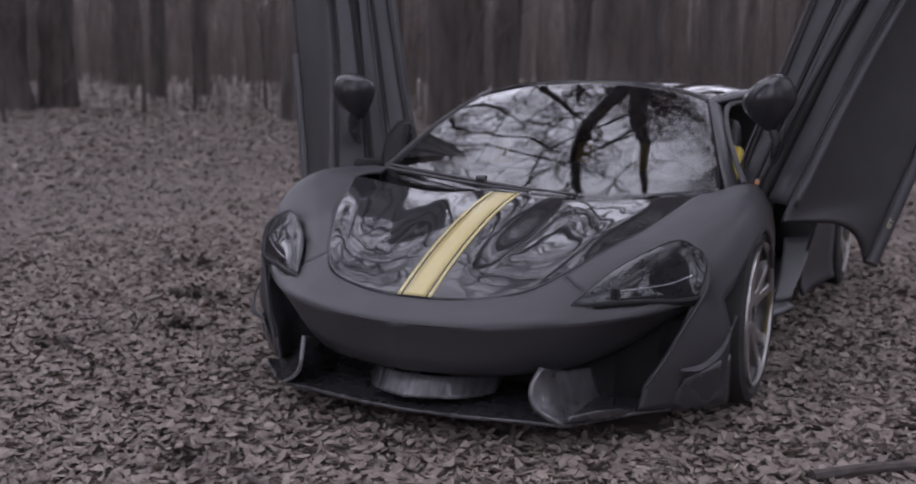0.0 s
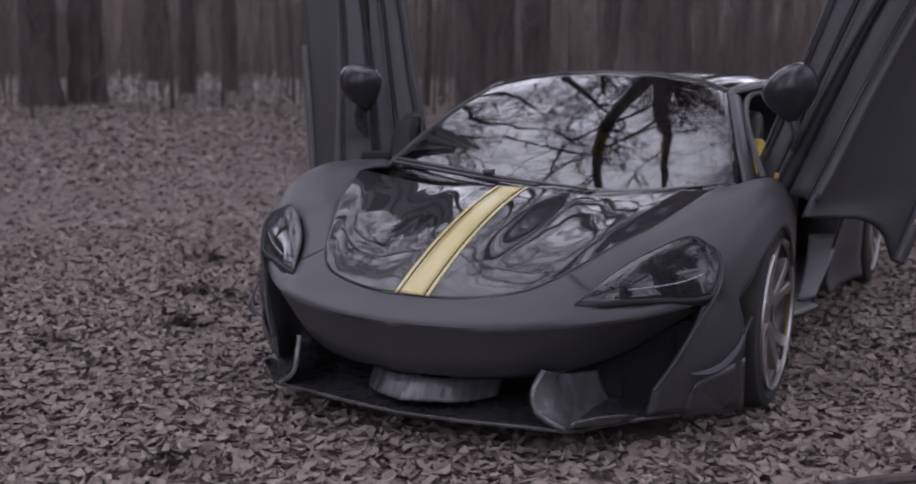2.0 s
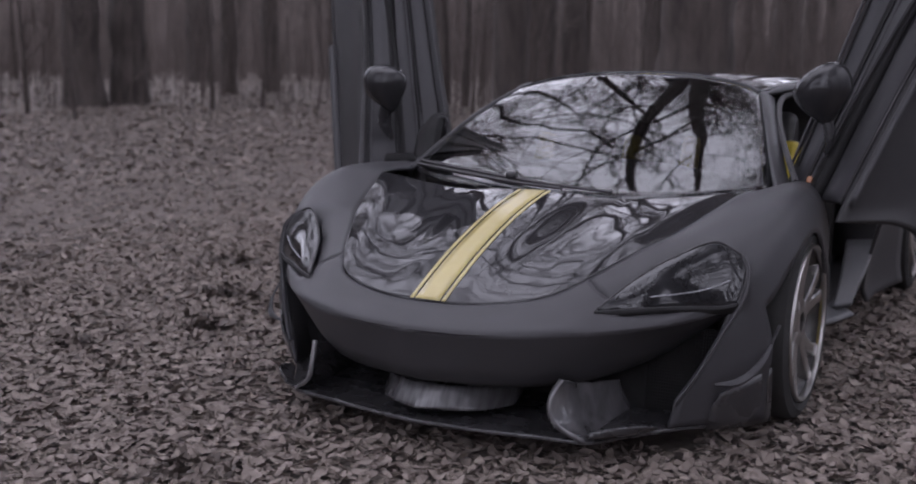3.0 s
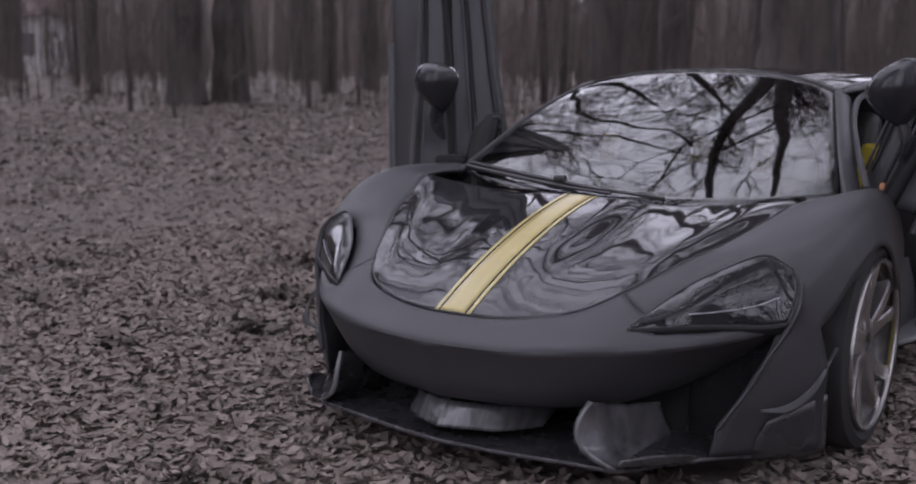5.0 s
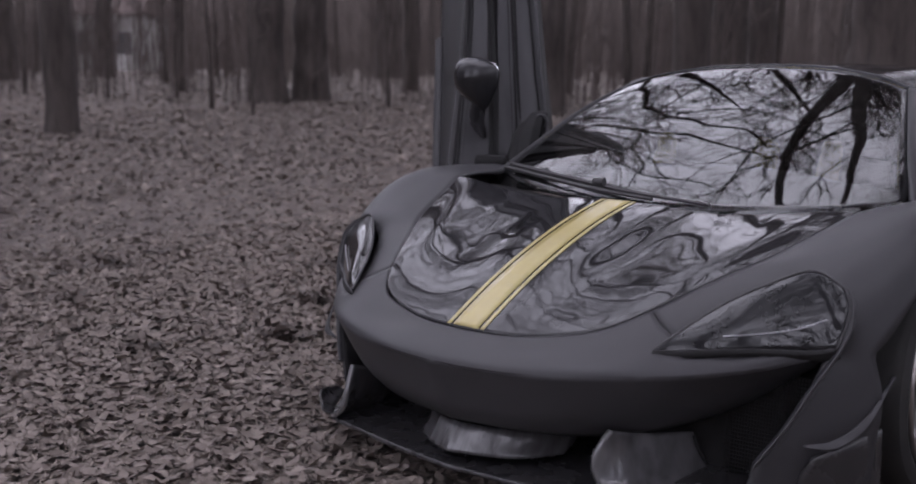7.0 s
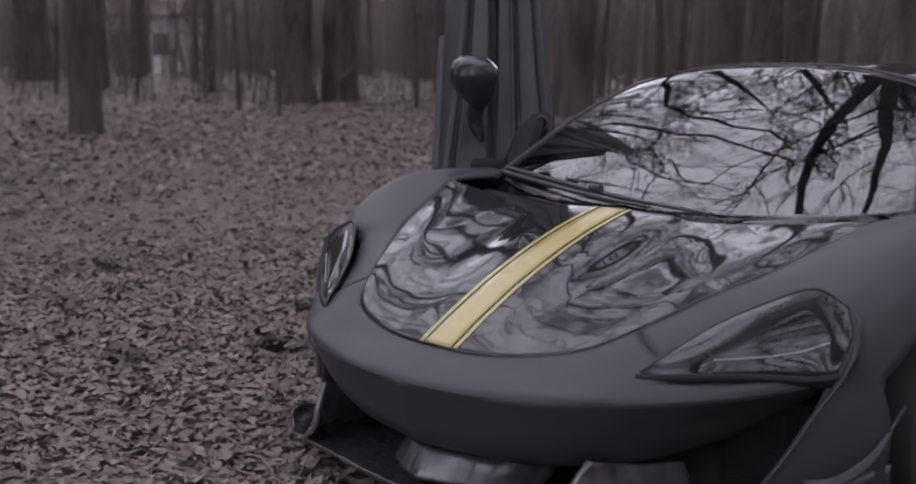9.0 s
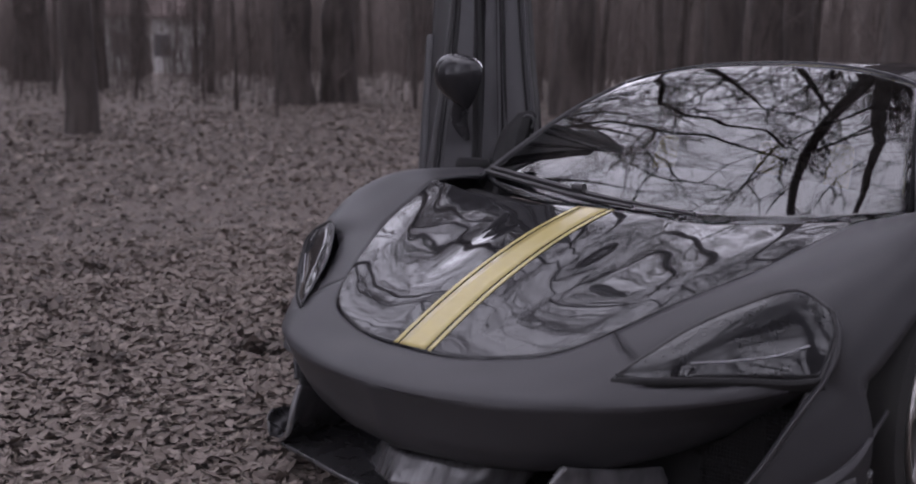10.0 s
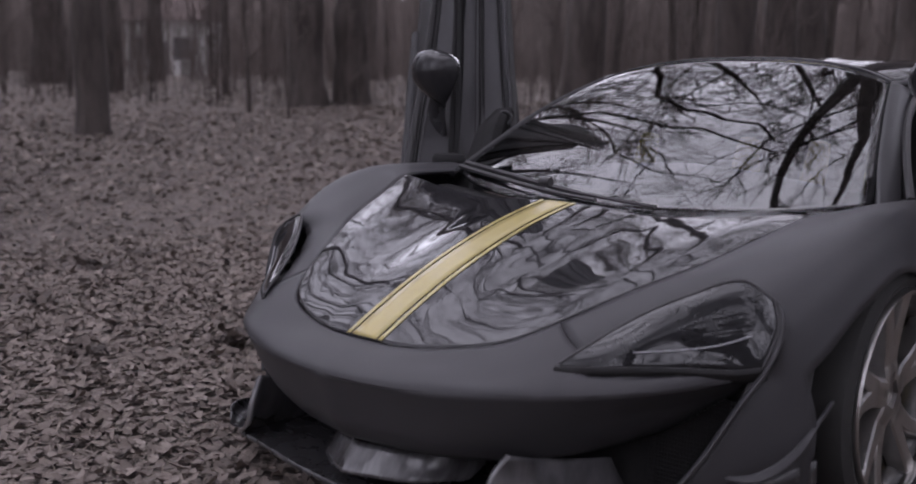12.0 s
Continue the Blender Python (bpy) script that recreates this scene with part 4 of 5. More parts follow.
def make_tree(name, h, r, seed, limbs=9, low=0.30, lean=(0.0, 0.0), label="", twigs=7, fork=(), spread=1.0, spine=(), leader=(), arms=()):
    """A bare winter tree: trunk with a flared foot, main limbs as parts, and the fine branches as one part."""
    rnd = random.Random(seed)
    tree = new(name)
    path = [Vector(p) for p in line(spine, 12)] if spine else trunk_path(h, lean, 0.35, rnd)
    rad = [r * (1.45 if k == 0 else 1.08 if k == 1 else 1.0 - (0.42 if spine else 0.95) * k / 11) for k in range(12)]
    path.insert(1, path[0].lerp(path[1], 0.35))
    rad.insert(1, r * 1.16)
    long, wide = line([tuple(p) for p in path], 80), np.interp(np.linspace(0, 12, 80), range(13), rad)
    tv, tf = tube_geo(long, list(wide), 16)
    off = seed * 3.7
    tv = [tuple(Vector(v) + (Vector(v) - Vector(long[k // 16])) * (0.24 * noise.noise(Vector((v[0] * 2.6 + off, v[1] * 2.6, v[2] * 1.3))) + 0.11 * noise.noise(Vector((v[0] * 7, v[1] * 7, v[2] * 3.2 + off)))))
          for k, v in enumerate(tv)]
    t = part("trunk", (tv, tf), BARK, tree, fix=False)
    fine = []
    todo = []
    for k in range(limbs):
        f = low + (0.97 - low) * (k + rnd.random() * 0.6) / limbs
        todo.append((f, None))
    todo += [(f, w) for f, w in fork]
    for f, w in todo:
        i = min(int(f * 11), 10)
        p = path[i + 1].lerp(path[min(i + 2, 12)], f * 11 - i)
        rr = r * (1.0 - 0.86 * f)
        d = Vector(w) if w and w != "leader" else side_way(Vector((0, 0, 1)), rnd, 0.55, 1.15)
        ln = spread * h * (0.42 - 0.26 * f) * rnd.uniform(0.8, 1.25) * (1.35 if w else 1.0)
        lp = limb_path(p, d, ln, rnd, 8, 0.08, 0.28 if w else 0.35)
        if w == "leader":
            lp, ln = [Vector(p) for p in line(leader, 8)], 9.0
        r0 = rr * (0.88 if w == "leader" else 0.46 if w else rnd.uniform(0.22, 0.42))
        part("limb", tube_geo(lp, [r0 * (1 - (0.22 if w == "leader" else 0.80) * j / 7) for j in range(8)], 8), BARK, tree, fix=False)
        for j in range(twigs + (12 if w == "leader" else 3 if w else 0)):
            q = rnd.uniform(0.25, 1.0)
            jj = min(int(q * 7), 6)
            base = lp[jj].lerp(lp[jj + 1], q * 7 - jj)
            d2 = side_way((lp[jj + 1] - lp[jj]).normalized(), rnd, 0.4, 1.0)
            sp = limb_path(base, d2, ln * rnd.uniform(0.25, 0.5), rnd, 6, 0.05, 0.4)
            r1 = min(r0 * (1 - 0.75 * q) * 0.7, 0.07) + 0.010
            fine.append(tube_geo(sp, [r1 * (1 - 0.75 * n / 5) for n in range(6)], 5))
            for _ in range(4):
                n = rnd.randrange(1, 5)
                d3 = side_way((sp[n + 1] - sp[n]).normalized(), rnd, 0.4, 1.0)
                tp = limb_path(sp[n], d3, ln * rnd.uniform(0.1, 0.24), rnd, 4, 0.04, 0.5)
                fine.append(tube_geo(tp, [max(0.006, r1 * 0.5 * (1 - 0.6 * u / 3)) for u in range(4)], 3))
                d4 = side_way((tp[2] - tp[1]).normalized(), rnd, 0.4, 0.9)
                fine.append(tube_geo(limb_path(tp[1], d4, ln * 0.09, rnd, 3, 0.04, 0.5), [0.009, 0.007, 0.004], 3))
    # long arms that reach over the clearing: points, thickness at both ends, side branches
    for pts, ra, rb, many in arms:
        n = 14
        lp = [Vector(p) for p in line(pts, n)]
        lp = [p + Vector((rnd.gauss(0, 0.10), rnd.gauss(0, 0.10), rnd.gauss(0, 0.12))) * min(1.0, k / 2) for k, p in enumerate(lp)]
        part("limb", tube_geo(lp, [ra + (rb - ra) * k / (n - 1) for k in range(n)], 8), BARK, tree, fix=False)
        for j in range(max(2, many // 2)):
            k = rnd.randrange(1, n - 1)
            r1 = (ra + (rb - ra) * k / (n - 1)) * rnd.uniform(0.35, 0.6)
            sp = limb_path(lp[k], side_way((lp[k + 1] - lp[k]).normalized(), rnd, 0.4, 1.0), rnd.uniform(1.2, 2.8), rnd, 8, 0.03, 0.38)
            fine.append(tube_geo(sp, [r1 * (1 - 0.65 * i / 7) for i in range(8)], 5))
            for _ in range(5):
                i = rnd.randrange(1, 6)
                tp = limb_path(sp[i], side_way((sp[i + 1] - sp[i]).normalized(), rnd, 0.4, 1.0), rnd.uniform(0.5, 1.3), rnd, 5, 0.03, 0.45)
                fine.append(tube_geo(tp, [max(0.006, r1 * 0.5 * (1 - 0.6 * u / 4)) for u in range(5)], 4))
    tw = part("crown", join_geo(*fine), TWIG, tree, fix=False)
    tagged(tw, "crown of fine bare twigs", kind="stuff")
    return tagged(tree, label, "tree", "woodland trees")


def stand(tree, x, y, turn=0.0, k=1.0):
    return copy_thing(tree, pose(x, y, ground_z(x, y) - 0.05, 0, 0, turn) @ Matrix.Diagonal((k, k, k, 1)))


def place(tree, x, y, turn=0.0):
    tree.matrix_basis = pose(x, y, ground_z(x, y) - 0.05, 0, 0, turn)


BIG = make_tree("oak_tree", 33.0, 0.42, 11, 7, 0.40, (0.0, 0.0), "thick old bare oak behind the car", 5, [(0.235, "leader"), (0.55, (-0.8, -0.7, 0.5)), (0.72, (-0.5, -0.9, 0.3))], 1.0,
                [(0, 0, -0.3), (0, 0, 3), (-0.08, 0, 6), (-0.2, 0, 9.5), (-0.55, 0, 12.5), (-1.05, 0, 16.3), (-0.80, -0.3, 19.0), (-0.75, -0.8, 22), (-0.45, -2.0, 24.5), (0.35, -3.4, 27), (1.5, -6.0, 31)],
                [(-0.12, 0, 7.9), (-1.0, 0.05, 11.0), (-2.3, 0.1, 14.4), (-3.3, -0.2, 17.2), (-3.8, -2.0, 20), (-3.75, -3.9, 22.5), (-3.3, -5.7, 25), (-2.0, -7.5, 28)])
OAK = make_tree("oak_tree", 23.0, 0.36, 23, 12, 0.26, (0.02, 0.0), "tall bare oak with furrowed dark bark", 12, [(0.4, (0.5, 0.3, 0.8)), (0.45, (-0.5, -0.4, 0.8))], 1.15)
SLIM = make_tree("hornbeam_tree", 18.0, 0.19, 37, 12, 0.24, (-0.01, 0.02), "slim bare woodland tree with grey bark", 12, (), 1.35)


def over(az, el, away, x, y):
    """A place seen from the windscreen at a bearing, a height in degrees and a distance, for a tree that stands at x, y."""
    a = radians(az)
    return (-0.1 + away * math.cos(a) - x, 0.5 + away * math.sin(a) - y, 0.9 + away * math.tan(radians(el)) - ground_z(x, y) + 0.05)


def reach(x, y, start, *stops):
    return [start] + [over(az, el, away, x, y) for az, el, away in stops]


OX, OY = -14.5, 10.8
OVERHANG = make_tree("oak_tree", 22.0, 0.30, 61, 6, 0.55, (0.0, 0.0), "bare oak with long limbs over the clearing", 8, (), 1.0, arms=[
    (reach(OX, OY, (0, 0, 7.2), (145, 31, 15.5), (142.5, 39, 12.5), (142, 46, 10.8), (139, 50, 9.5), (137, 57, 7.6), (133, 63, 6.2)), 0.11, 0.03, 12),
    (reach(OX, OY, over(142, 46, 10.8, OX, OY), (147, 50, 10.4), (152, 53, 10.0), (158, 54, 9.8), (164, 54, 9.6)), 0.055, 0.018, 7),
    (reach(OX, OY, over(147, 50, 10.4, OX, OY), (150, 55, 9.5), (153, 58, 9.0), (157, 62, 8.6)), 0.040, 0.014, 5),
    (reach(OX, OY, over(142.5, 45, 11.0, OX, OY), (148, 47, 11.0), (152, 48, 11.0), (157, 48, 11.0)), 0.040, 0.014, 5),
    (reach(OX, OY, (0, 0, 10.5), (147, 43, 15.0), (152, 52, 12.0), (150, 60, 9.5), (146, 66, 8.0)), 0.07, 0.02, 9)])
BX, BY = -9.2, 12.4
REACHING = make_tree("oak_tree", 19.0, 0.295, 67, 5, 0.6, (0.0, 0.0), "bare oak with a limb reaching over the car", 8, (), 1.0, arms=[
    (reach(BX, BY, (0, 0, 5.6), (132, 32, 14.0), (136, 40, 12.0), (135, 47, 10.2), (132, 54, 8.4), (129, 61, 6.8)), 0.12, 0.035, 12),
    (reach(BX, BY, over(135, 45, 10.6, BX, BY), (127, 49, 10.4), (123, 55, 9.4), (122, 62, 8.0)), 0.055, 0.02, 7)])
POLE = make_tree("young_tree", 10.0, 0.075, 51, 7, 0.15, (0.02, -0.01), "thin young bare tree", 5)
place(BIG, -2.76, 10.53, 0)
place(OVERHANG, OX, OY)
place(REACHING, BX, BY)
place(OAK, 6.5, 17.0, 40)
place(SLIM, -11.1, 4.52, 10)
place(POLE, -9.0, 15.5, 0)
# trees that stand alone before the woods
# those out of view are added to darken and break up the car's reflections
for proto, x, y, turn, k in ((SLIM, -6.6, 12.9, 70, 1.4), (OAK, -5.2, 17.5, 250, 1.1), (OAK, -25.0, 10.9, 120, 1.0), (OAK, -21.0, 21.0, 200, 1.0), (SLIM, -15.5, 17.5, 20, 1.0), (SLIM, -1.2, 16.5, 150, 1.0),
                             (SLIM, 2.2, 13.5, 240, 0.9), (OAK, -10.5, 22.0, 300, 1.1), (SLIM, 4.2, 9.6, 15, 1.0), (OAK, -5.0, -9.5, 80, 1.0), (OAK, 6.0, -10.0, 210, 1.1), (SLIM, 9.5, -3.0, 130, 1.0),
                             (OAK, 10.5, 5.0, 10, 1.0), (SLIM, -9.5, -6.0, 190, 1.1), (SLIM, 4.8, -4.3, 33, 1.0), (OAK, 6.4, -3.2, 75, 1.0), (SLIM, 3.6, -6.6, 140, 1.1), (OAK, 7.2, -6.8, 260, 1.1),
                             (SLIM, 8.6, -4.9, 310, 1.1), (SLIM, -4.2, -3.8, 15, 1.0), (OAK, -6.2, -5.0, 95, 1.0), (SLIM, -5.8, -3.2, 205, 1.1), (SLIM, 3.6, 6.4, 25, 1.0), (OAK, 5.6, 8.2, 190, 1.0), (SLIM, 7.4, 11.0, 280, 1.1), (OAK, -7.6, -7.6, 330, 1.0), (SLIM, 5.6, -9.0, 60, 1.2), (OAK, -1.5, -11.5, 170, 1.2)):
    stand(proto, x, y, turn, k)


SAP = random.Random(19)
for k in range(14):
    a, r = radians(SAP.uniform(98, 172)), SAP.uniform(13.0, 20.0)
    stand(POLE, -1.0 + r * math.cos(a), 0.5 + r * math.sin(a), SAP.uniform(0, 360), SAP.uniform(0.30, 0.55))


def clear_of(x, y):
    """How far a place lies outside the clearing."""
    if 22 < math.hypot(x, y) < 66 and abs((x - 1.8) * 37.6 + (y + 2.6) * 58.8) / 69.8 < 0.16 and x < 0:
        return -99.0  # a narrow ride towards the house
    return math.hypot((x + 4.0) / 1.25, (y - 1.0) / (0.86 if y > 1 else 0.7)) - 15.0


RND = random.Random(5)
spots = []
while len(spots) < 140:
    a, r = RND.uniform(0, 6.283) if len(spots) < 110 else RND.uniform(1.2, 3.2), 12 + 38 * RND.random() ** 0.9
    x, y = -3 + r * math.cos(a), 1 + r * math.sin(a)
    if clear_of(x, y) > RND.uniform(-1.5, 7.0) and all((x - p) ** 2 + (y - q) ** 2 > 4.0 for p, q in spots):
        spots.append((x, y))
for n, (x, y) in enumerate(spots):
    stand((POLE, SLIM, POLE, POLE, SLIM, POLE, OAK, POLE)[n % 8], x, y, RND.uniform(0, 360), RND.uniform(0.8, 1.2))


def stems(name, count, r0, r1, h0, h1, t0, t1, seed, label, only=None, sprigs=2, arc=(0, 6.283)):
    """Many thin stems that nobody would count."""
    rnd = random.Random(seed)
    geos = []
    while len(geos) < count:
        a, r = rnd.uniform(*arc), math.sqrt(rnd.uniform(r0 * r0, r1 * r1))
        x, y = -3 + r * math.cos(a), 1 + r * math.sin(a)
        if clear_of(x, y) < (only or 0) or math.hypot(x, y) < 8:
            continue
        h, t = rnd.uniform(h0, h1), rnd.uniform(t0, t1)
        z = ground_z(x, y) - 0.1
        lean = Vector((rnd.gauss(0, 0.07), rnd.gauss(0, 0.07), 1))
        p = limb_path(Vector((x, y, z)), lean, h, rnd, 5, 0.12, 0.10)
        gs = [tube_geo(p, [t * (1 - 0.17 * k) for k in range(5)], 4)]
        for _ in range(sprigs):
            k = rnd.randrange(1, 4)
            gs.append(tube_geo(limb_path(p[k], side_way(Vector((0, 0, 1)), rnd, 0.4, 1.0), h * rnd.uniform(0.15, 0.35), rnd, 4, 0.15, 0.25), [t * 0.45, t * 0.35, t * 0.25, t * 0.12], 3))
        geos.append(join_geo(*gs))
    tagged(obj(name, join_geo(*geos), TWIG, fix=False), label, "woods", kind="stuff")


stems("far_woods", 450, 36, 105, 9, 20, 0.04, 0.14, 3, "dense bare woodland trunks in the distance")
stems("far_woods", 800, 34, 110, 10, 22, 0.03, 0.10, 13, "dense bare woodland trunks in the distance", None, 3, (1.1, 3.3))
stems("undergrowth", 900, 12, 40, 0.8, 5.0, 0.006, 0.022, 4, "thin bare saplings and brush", -1.5, 4)
stems("undergrowth", 1500, 15, 50, 1.5, 7.0, 0.008, 0.03, 14, "thin bare saplings and brush", -0.5, 6, (1.1, 3.3))
stems("scrub", 4800, 12, 38, 0.5, 2.8, 0.004, 0.012, 15, "low brown scrub at the woodland edge", -3.0, 4, (1.1, 3.3))
stems("far_woods", 320, 15, 60, 10, 20, 0.06, 0.16, 21, "dense bare woodland trunks in the distance", None, 4, (3.5, 7.3))
stems("far_woods", 1500, 110, 260, 12, 22, 0.12, 0.35, 31, "bare woods on the far rise", None, 1, (0.9, 3.5))
stems("unseen_side_woods", 170, 12, 42, 14, 22, 0.07, 0.20, 41, "bare trunks beyond the open side of the clearing", -11.0, 5, (-1.15, 0.75))
# out of view, added to keep low sky light off the clearing
stems("unseen_side_woods", 260, 13, 42, 14, 22, 0.07, 0.20, 43, "unseen bare trunks added to shade the far side of the clearing", -5.0, 5, (2.85, 4.1))
stems("thicket", 2300, 34, 100, 4, 14, 0.015, 0.05, 9, "far bare brushwood", None, 6, (1.0, 3.4))


def far_wall_of_woods():
    """The massed trunks and twigs of the woods far off, with a ragged top."""
    rnd = random.Random(77)
    for r0, lo, hi, gap in ((118.0, 7.5, 11.5, 0.0), (150.0, 22.0, 30.0, 0.035)):
        v, f = [], []
        n, top, low = 900, lo, 0
        for k in range(n + 1):
            a = radians(55 + 140 * k / n)
            x, y = r0 * math.cos(a), r0 * math.sin(a)
            top = min(hi, max(lo, top + rnd.gauss(0, 1.1)))
            z = ground_z(x, y)
            low = rnd.randrange(2, 6) if rnd.random() < gap else max(0, low - 1)
            up = rnd.uniform(8.5, 10.0) if low else top + rnd.uniform(-1.5, 0.8)
            v += [(x, y, z - 1.0), (x, y, z + 0.7 * up), (x, y, z + up)]
        for k in range(n):
            f += [(3 * k, 3 * k + 3, 3 * k + 4, 3 * k + 1), (3 * k + 1, 3 * k + 4, 3 * k + 5, 3 * k + 2)]
        tagged(obj("backdrop", (v, f), FARWOOD, fix=False), "distant brown bare woodland", "woods", kind="structure")


far_wall_of_woods()


# ------------------------------------------------------------------ fallen leaves
def leaf_stuff(name, count, seed, box, size, label, lift=0.03, spread=None, full=True, skip=None, material=LEAF, tip=1.0, disc=0.0):
    """Dry leaves on the ground; full ones have lobes, a fold and a curl, the far ones are folded lozenges."""
    rng = np.random.default_rng(seed)
    if spread:
        x, y = rng.normal(box[0], spread[0], count), rng.normal(box[1], spread[1], count)
    else:
        x, y = rng.uniform(box[0], box[1], count), rng.uniform(box[2], box[3], count)
    keep = ~((np.abs(x) < 0.72) & (y > -0.50) & (y < 3.2))
    if disc:  # the near sheet keeps what lies inside, the others what lies outside; the edge is ragged
        away = np.hypot(x, y) + rng.uniform(-1.0, 1.0, count)
        keep &= (away < disc) if full else (away > disc)
    if skip:
        keep &= ~((x > skip[0]) & (x < skip[1]) & (y > skip[2]) & (y < skip[3]))
    x, y = x[keep], y[keep]
    n = len(x)
    z = np.array([ground_z(a, b) for a, b in zip(x, y)]) + rng.uniform(0.002, lift, n)
    L = size * rng.uniform(0.5, 1.4, n)
    W = L * rng.uniform(0.36, 0.64, n)
    yaw, tilt, roll = rng.uniform(0, 6.283, n), rng.normal(0, 0.20 * tip, n), rng.normal(0, 0.24 * tip, n)
    fold, curl = rng.normal(0.10, 0.16, n), rng.normal(0.10, 0.20, n)
    if full:
        u = np.array([-0.5, -0.24, 0.12, 0.36, 0.5, 0.36, 0.12, -0.24, -0.15, 0.22])
        w = np.array([0.0, 0.36, 0.5, 0.27, 0.0, -0.27, -0.5, -0.36, 0.0, 0.0])
        q = [(0, 8, 1), (1, 8, 9, 2), (2, 9, 3), (3, 9, 4), (4, 9, 5), (5, 9, 6), (6, 9, 8, 7), (7, 8, 0)]
    else:
        u, w = np.array([-0.5, 0.05, 0.5, 0.0]), np.array([0.0, 0.5, 0.0, -0.5])
        q = [(0, 2, 1), (0, 3, 2)]
    px, py = u[None] * L[:, None], w[None] * W[:, None]
    px = px * (1 + rng.normal(0, 0.06, px.shape))
    py = py * (1 + rng.normal(0, 0.22, py.shape))
    pz = np.abs(py) * fold[:, None] * 1.6 + (px ** 2) / L[:, None] * curl[:, None] * 3
    c, s = np.cos(roll)[:, None], np.sin(roll)[:, None]
    py, pz = py * c - pz * s, py * s + pz * c
    c, s = np.cos(tilt)[:, None], np.sin(tilt)[:, None]
    px, pz = px * c - pz * s, px * s + pz * c
    c, s = np.cos(yaw)[:, None], np.sin(yaw)[:, None]
    px, py = px * c - py * s, px * s + py * c
    pz = pz - np.minimum(pz.min(1), 0)[:, None] * 0.6
    v = np.stack([px + x[:, None], py + y[:, None], pz + z[:, None]], -1).reshape(-1, 3)
    k = len(u)
    faces = [tuple(b + a for a in f) for b in range(0, n * k, k) for f in q]
    me = bpy.data.meshes.new(name)
    me.from_pydata(v.tolist(), [], faces)
    me.materials.append(material)
    me.shade_smooth()
    tagged(new(name, me), label, "leaves", kind="stuff")


leaf_stuff("fallen_leaves", 235000, 1, (-5.0, 5.0, -5.0, 5.0), 0.047, "dry curled brown leaves around the car", 0.022, disc=3.9)
leaf_stuff("fallen_leaves", 65000, 2, (-14, 9, -8, 15), 0.060, "dry curled brown leaves on the clearing", 0.03, full=False, disc=3.9)
# the darker leaves here and below put shade into the litter's colour
leaf_stuff("fallen_leaves", 135000, 6, (-14, 9, -8, 15), 0.060, "brown leaves on the clearing, darkened to stand for shade", 0.03, full=False, disc=3.9, material=WET_SHADE_LEAF)
leaf_stuff("fallen_leaves", 25000, 3, (-9.0, 9.0), 0.095, "dry brown leaves towards the woods", 0.05, (12.0, 10.0), False, (-6, 6, -5, 6))
leaf_stuff("fallen_leaves", 45000, 7, (-9.0, 9.0), 0.095, "brown leaves towards the woods, darkened to stand for shade", 0.05, (12.0, 10.0), False, (-6, 6, -5, 6), material=WET_SHADE_LEAF)


for cx, cy, wide, count in ((-1.95, 0.52, 0.10, 120), (-1.62, -0.03, 0.07, 80), (-0.43, -1.38, 0.06, 70), (-2.6, 1.3, 0.14, 140), (-1.9, -0.5, 0.05, 40), (-3.6, 0.4, 0.16, 160), (-2.9, -0.2, 0.06, 50), (1.45, -0.35, 0.05, 30)):
    leaf_stuff("leaf_clump", count, int(count + 100 * wide), (cx, cy), 0.055, "dark damp clump of fallen leaves", 0.05, (wide, 0.6 * wide), material=WET_SHADE_LEAF, tip=2.2)


def dry_grass(count, seed, box):
    """Flat dead blades lying among the leaves."""
    rng = np.random.default_rng(seed)
    x, y, a = rng.uniform(box[0], box[1], count), rng.uniform(box[2], box[3], count), rng.uniform(0, 6.283, count)
    keep = ~((np.abs(x) < 0.72) & (y > -0.50) & (y < 3.2))
    v, f = [], []
    for px, py, t in zip(x[keep], y[keep], a[keep]):
        z, ln, w, k = ground_z(px, py) + 0.006, rng.uniform(0.02, 0.065), rng.uniform(0.0012, 0.003), len(v)
        dx, dy, up = math.cos(t), math.sin(t), rng.uniform(0.0, 0.02)
        v += [(px - dx * ln - dy * w, py - dy * ln + dx * w, z), (px - dx * ln + dy * w, py - dy * ln - dx * w, z),
              (px + dy * w, py - dx * w, z + up), (px - dy * w, py + dx * w, z + up), (px + dx * ln, py + dy * ln, z + 0.3 * up)]
        f += [(k, k + 1, k + 2, k + 3), (k + 3, k + 2, k + 4)]
    tagged(obj("dry_grass", (v, f), STRAW, fix=False), "dead straw-coloured grass blades among the leaves", "grass", kind="stuff")


dry_grass(45000, 8, (-4.5, 3.2, -3.0, 4.5))


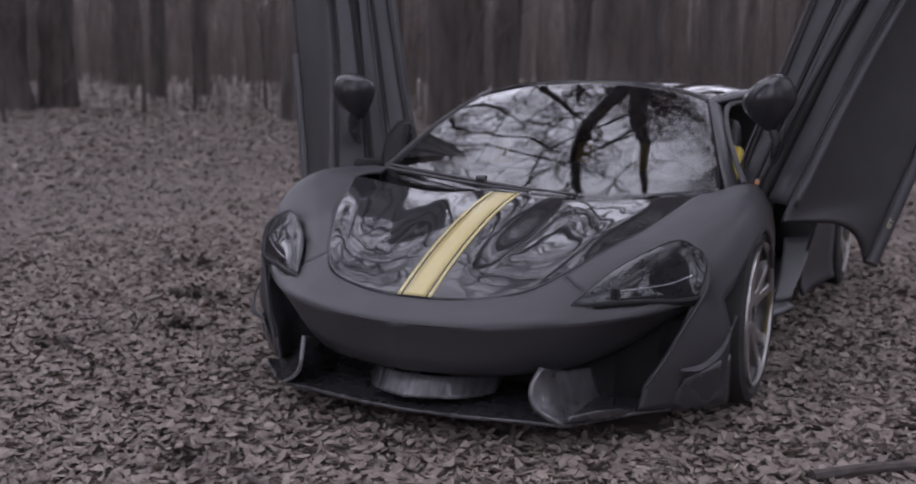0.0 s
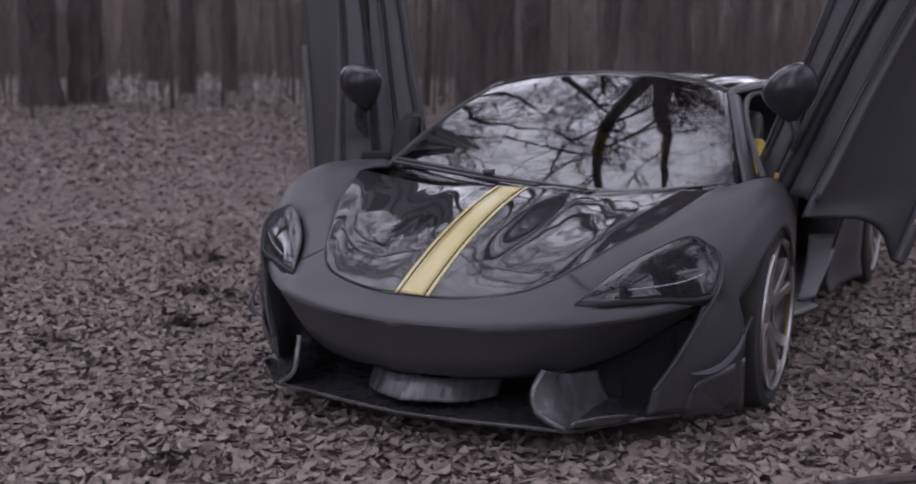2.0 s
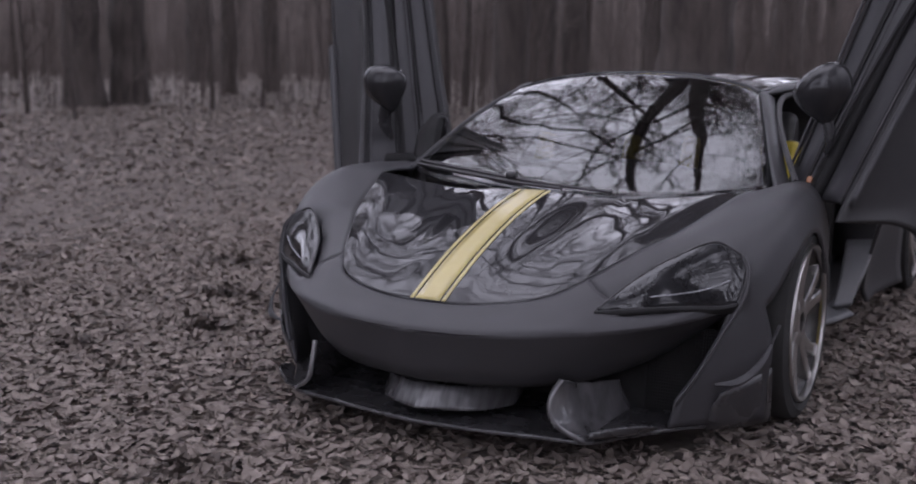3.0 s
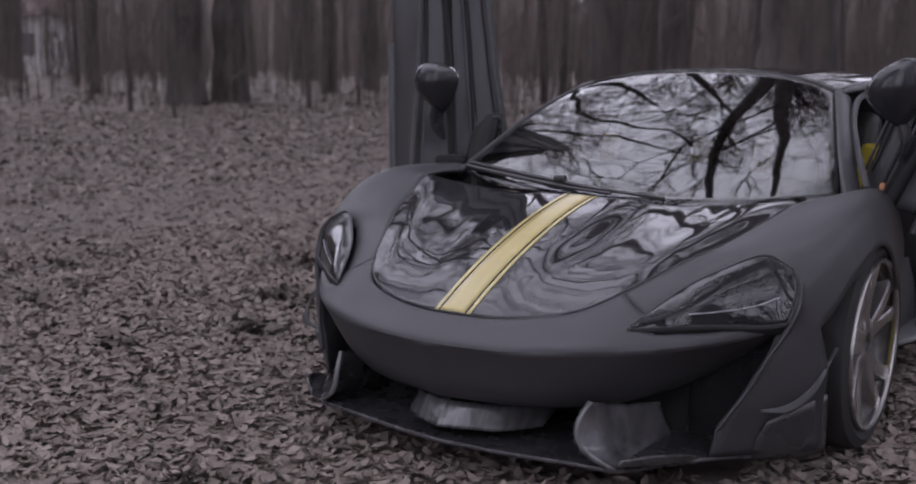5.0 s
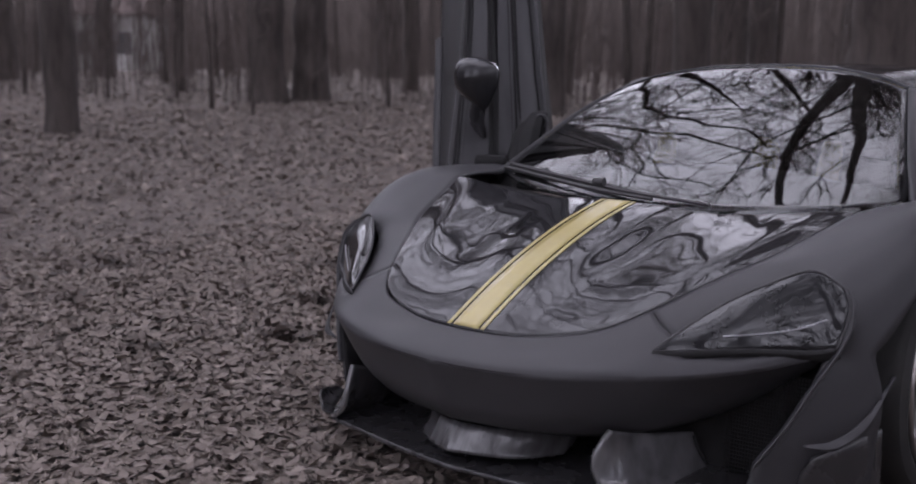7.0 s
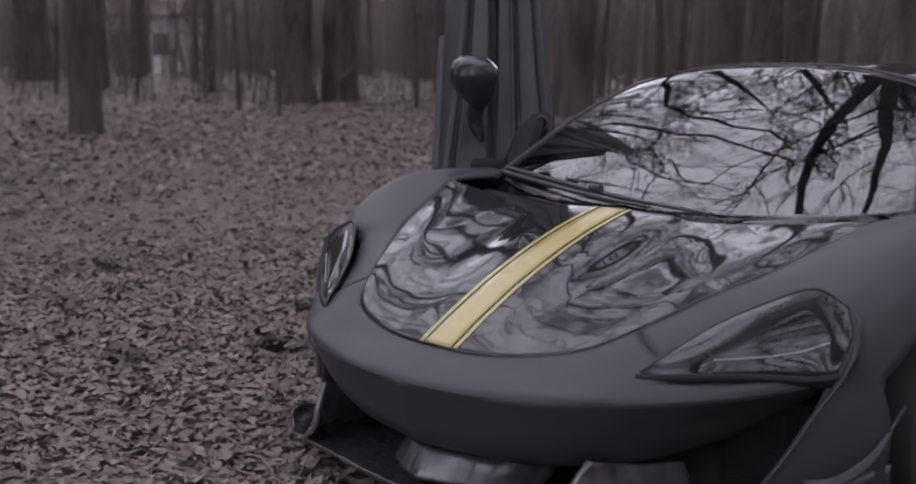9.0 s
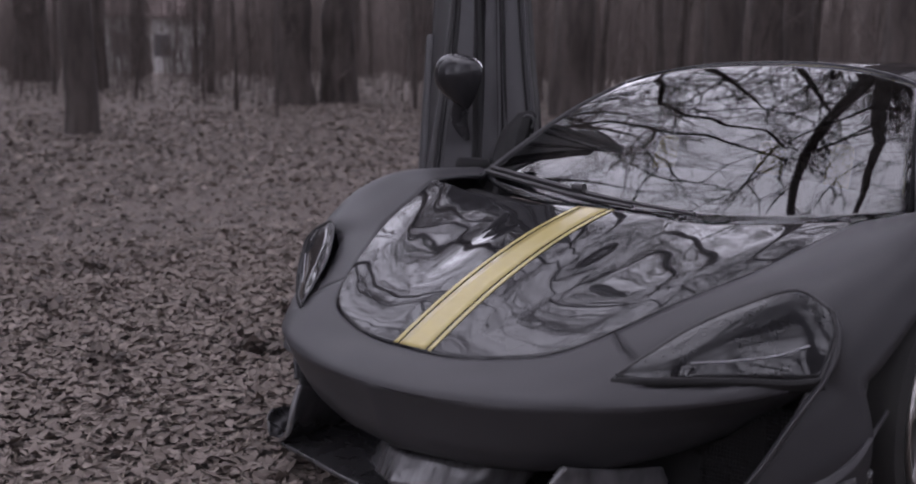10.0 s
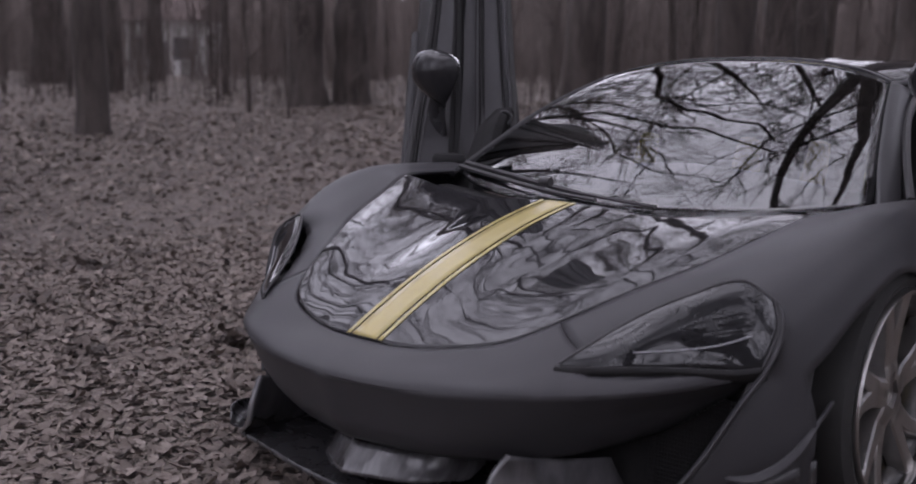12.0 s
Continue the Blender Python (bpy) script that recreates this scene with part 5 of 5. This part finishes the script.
# ------------------------------------------------------------------ small things
def stick(pts, r, label):
    p = line(pts, 12)
    tagged(obj("fallen_branch", tube_geo(p, [r * (1 - 0.5 * k / 11) for k in range(12)], 8), BARK), label, "branch")


stick([(1.24, -0.66, 0.022), (1.40, -0.53, 0.034), (1.62, -0.38, 0.036), (1.90, -0.25, 0.03)], 0.020, "dark fallen branch lying in dry leaves")
stick([(-0.2, -1.42, 0.03), (0.1, -1.55, 0.035), (0.45, -1.58, 0.03)], 0.007, "thin dry twig lying in the leaves")


def house(x, y, turn):
    h = new("house")
    h.matrix_basis = pose(x, y, ground_z(x, y) - 0.1, 0, 0, turn)
    part("wall", box_geo(-2.2, 2.2, -2.5, 2.5, 0, 3.4), WALL, h, smooth=False)
    part("roof", prism_geo([(-2.8, 3.3), (2.8, 3.3), (0, 5.4)], 0, -2.5, 2.5), TILE, h, smooth=False)
    for wx in (-1.2, 1.3):
        w = part("window", box_geo(wx - 0.5, wx + 0.5, -2.53, -2.45, 1.0, 2.3), BLACK, h, smooth=False)
    part("door", box_geo(-0.4, 0.45, -2.54, -2.45, 0.0, 2.1), BLACK, h, smooth=False)
    tagged(h, "pale rendered house with a red roof beyond the woods", "house")


house(-57.0, 35.0, 35)


def badge():
    c = bpy.data.curves.new("badge", "FONT")
    c.body, c.size, c.extrude = "GT", 0.031, 0.001
    o = bpy.data.objects.new("badge", c)
    me = bpy.data.meshes.new_from_object(o)
    bpy.data.objects.remove(o)
    me.materials.append(LETTER)
    b = new("badge", me)
    door = [k for k in car.children if k.name.startswith("raised_door")][-1]
    b.parent = door
    tagged(b, "small pale gold letters")
    lo, hi = Vector(D_OF(0.585)), Vector(D_OF(0.75))
    along = (hi - lo).normalized()
    out = (Vector((0.72, -0.66, 0.0)) - along * along.dot(Vector((0.72, -0.66, 0.0)))).normalized()
    up = out.cross(along)
    m = Matrix((along, up, out)).transposed().to_4x4()
    m.translation = lo + out * 0.033 + up * 0.014
    b.matrix_basis = m


badge()
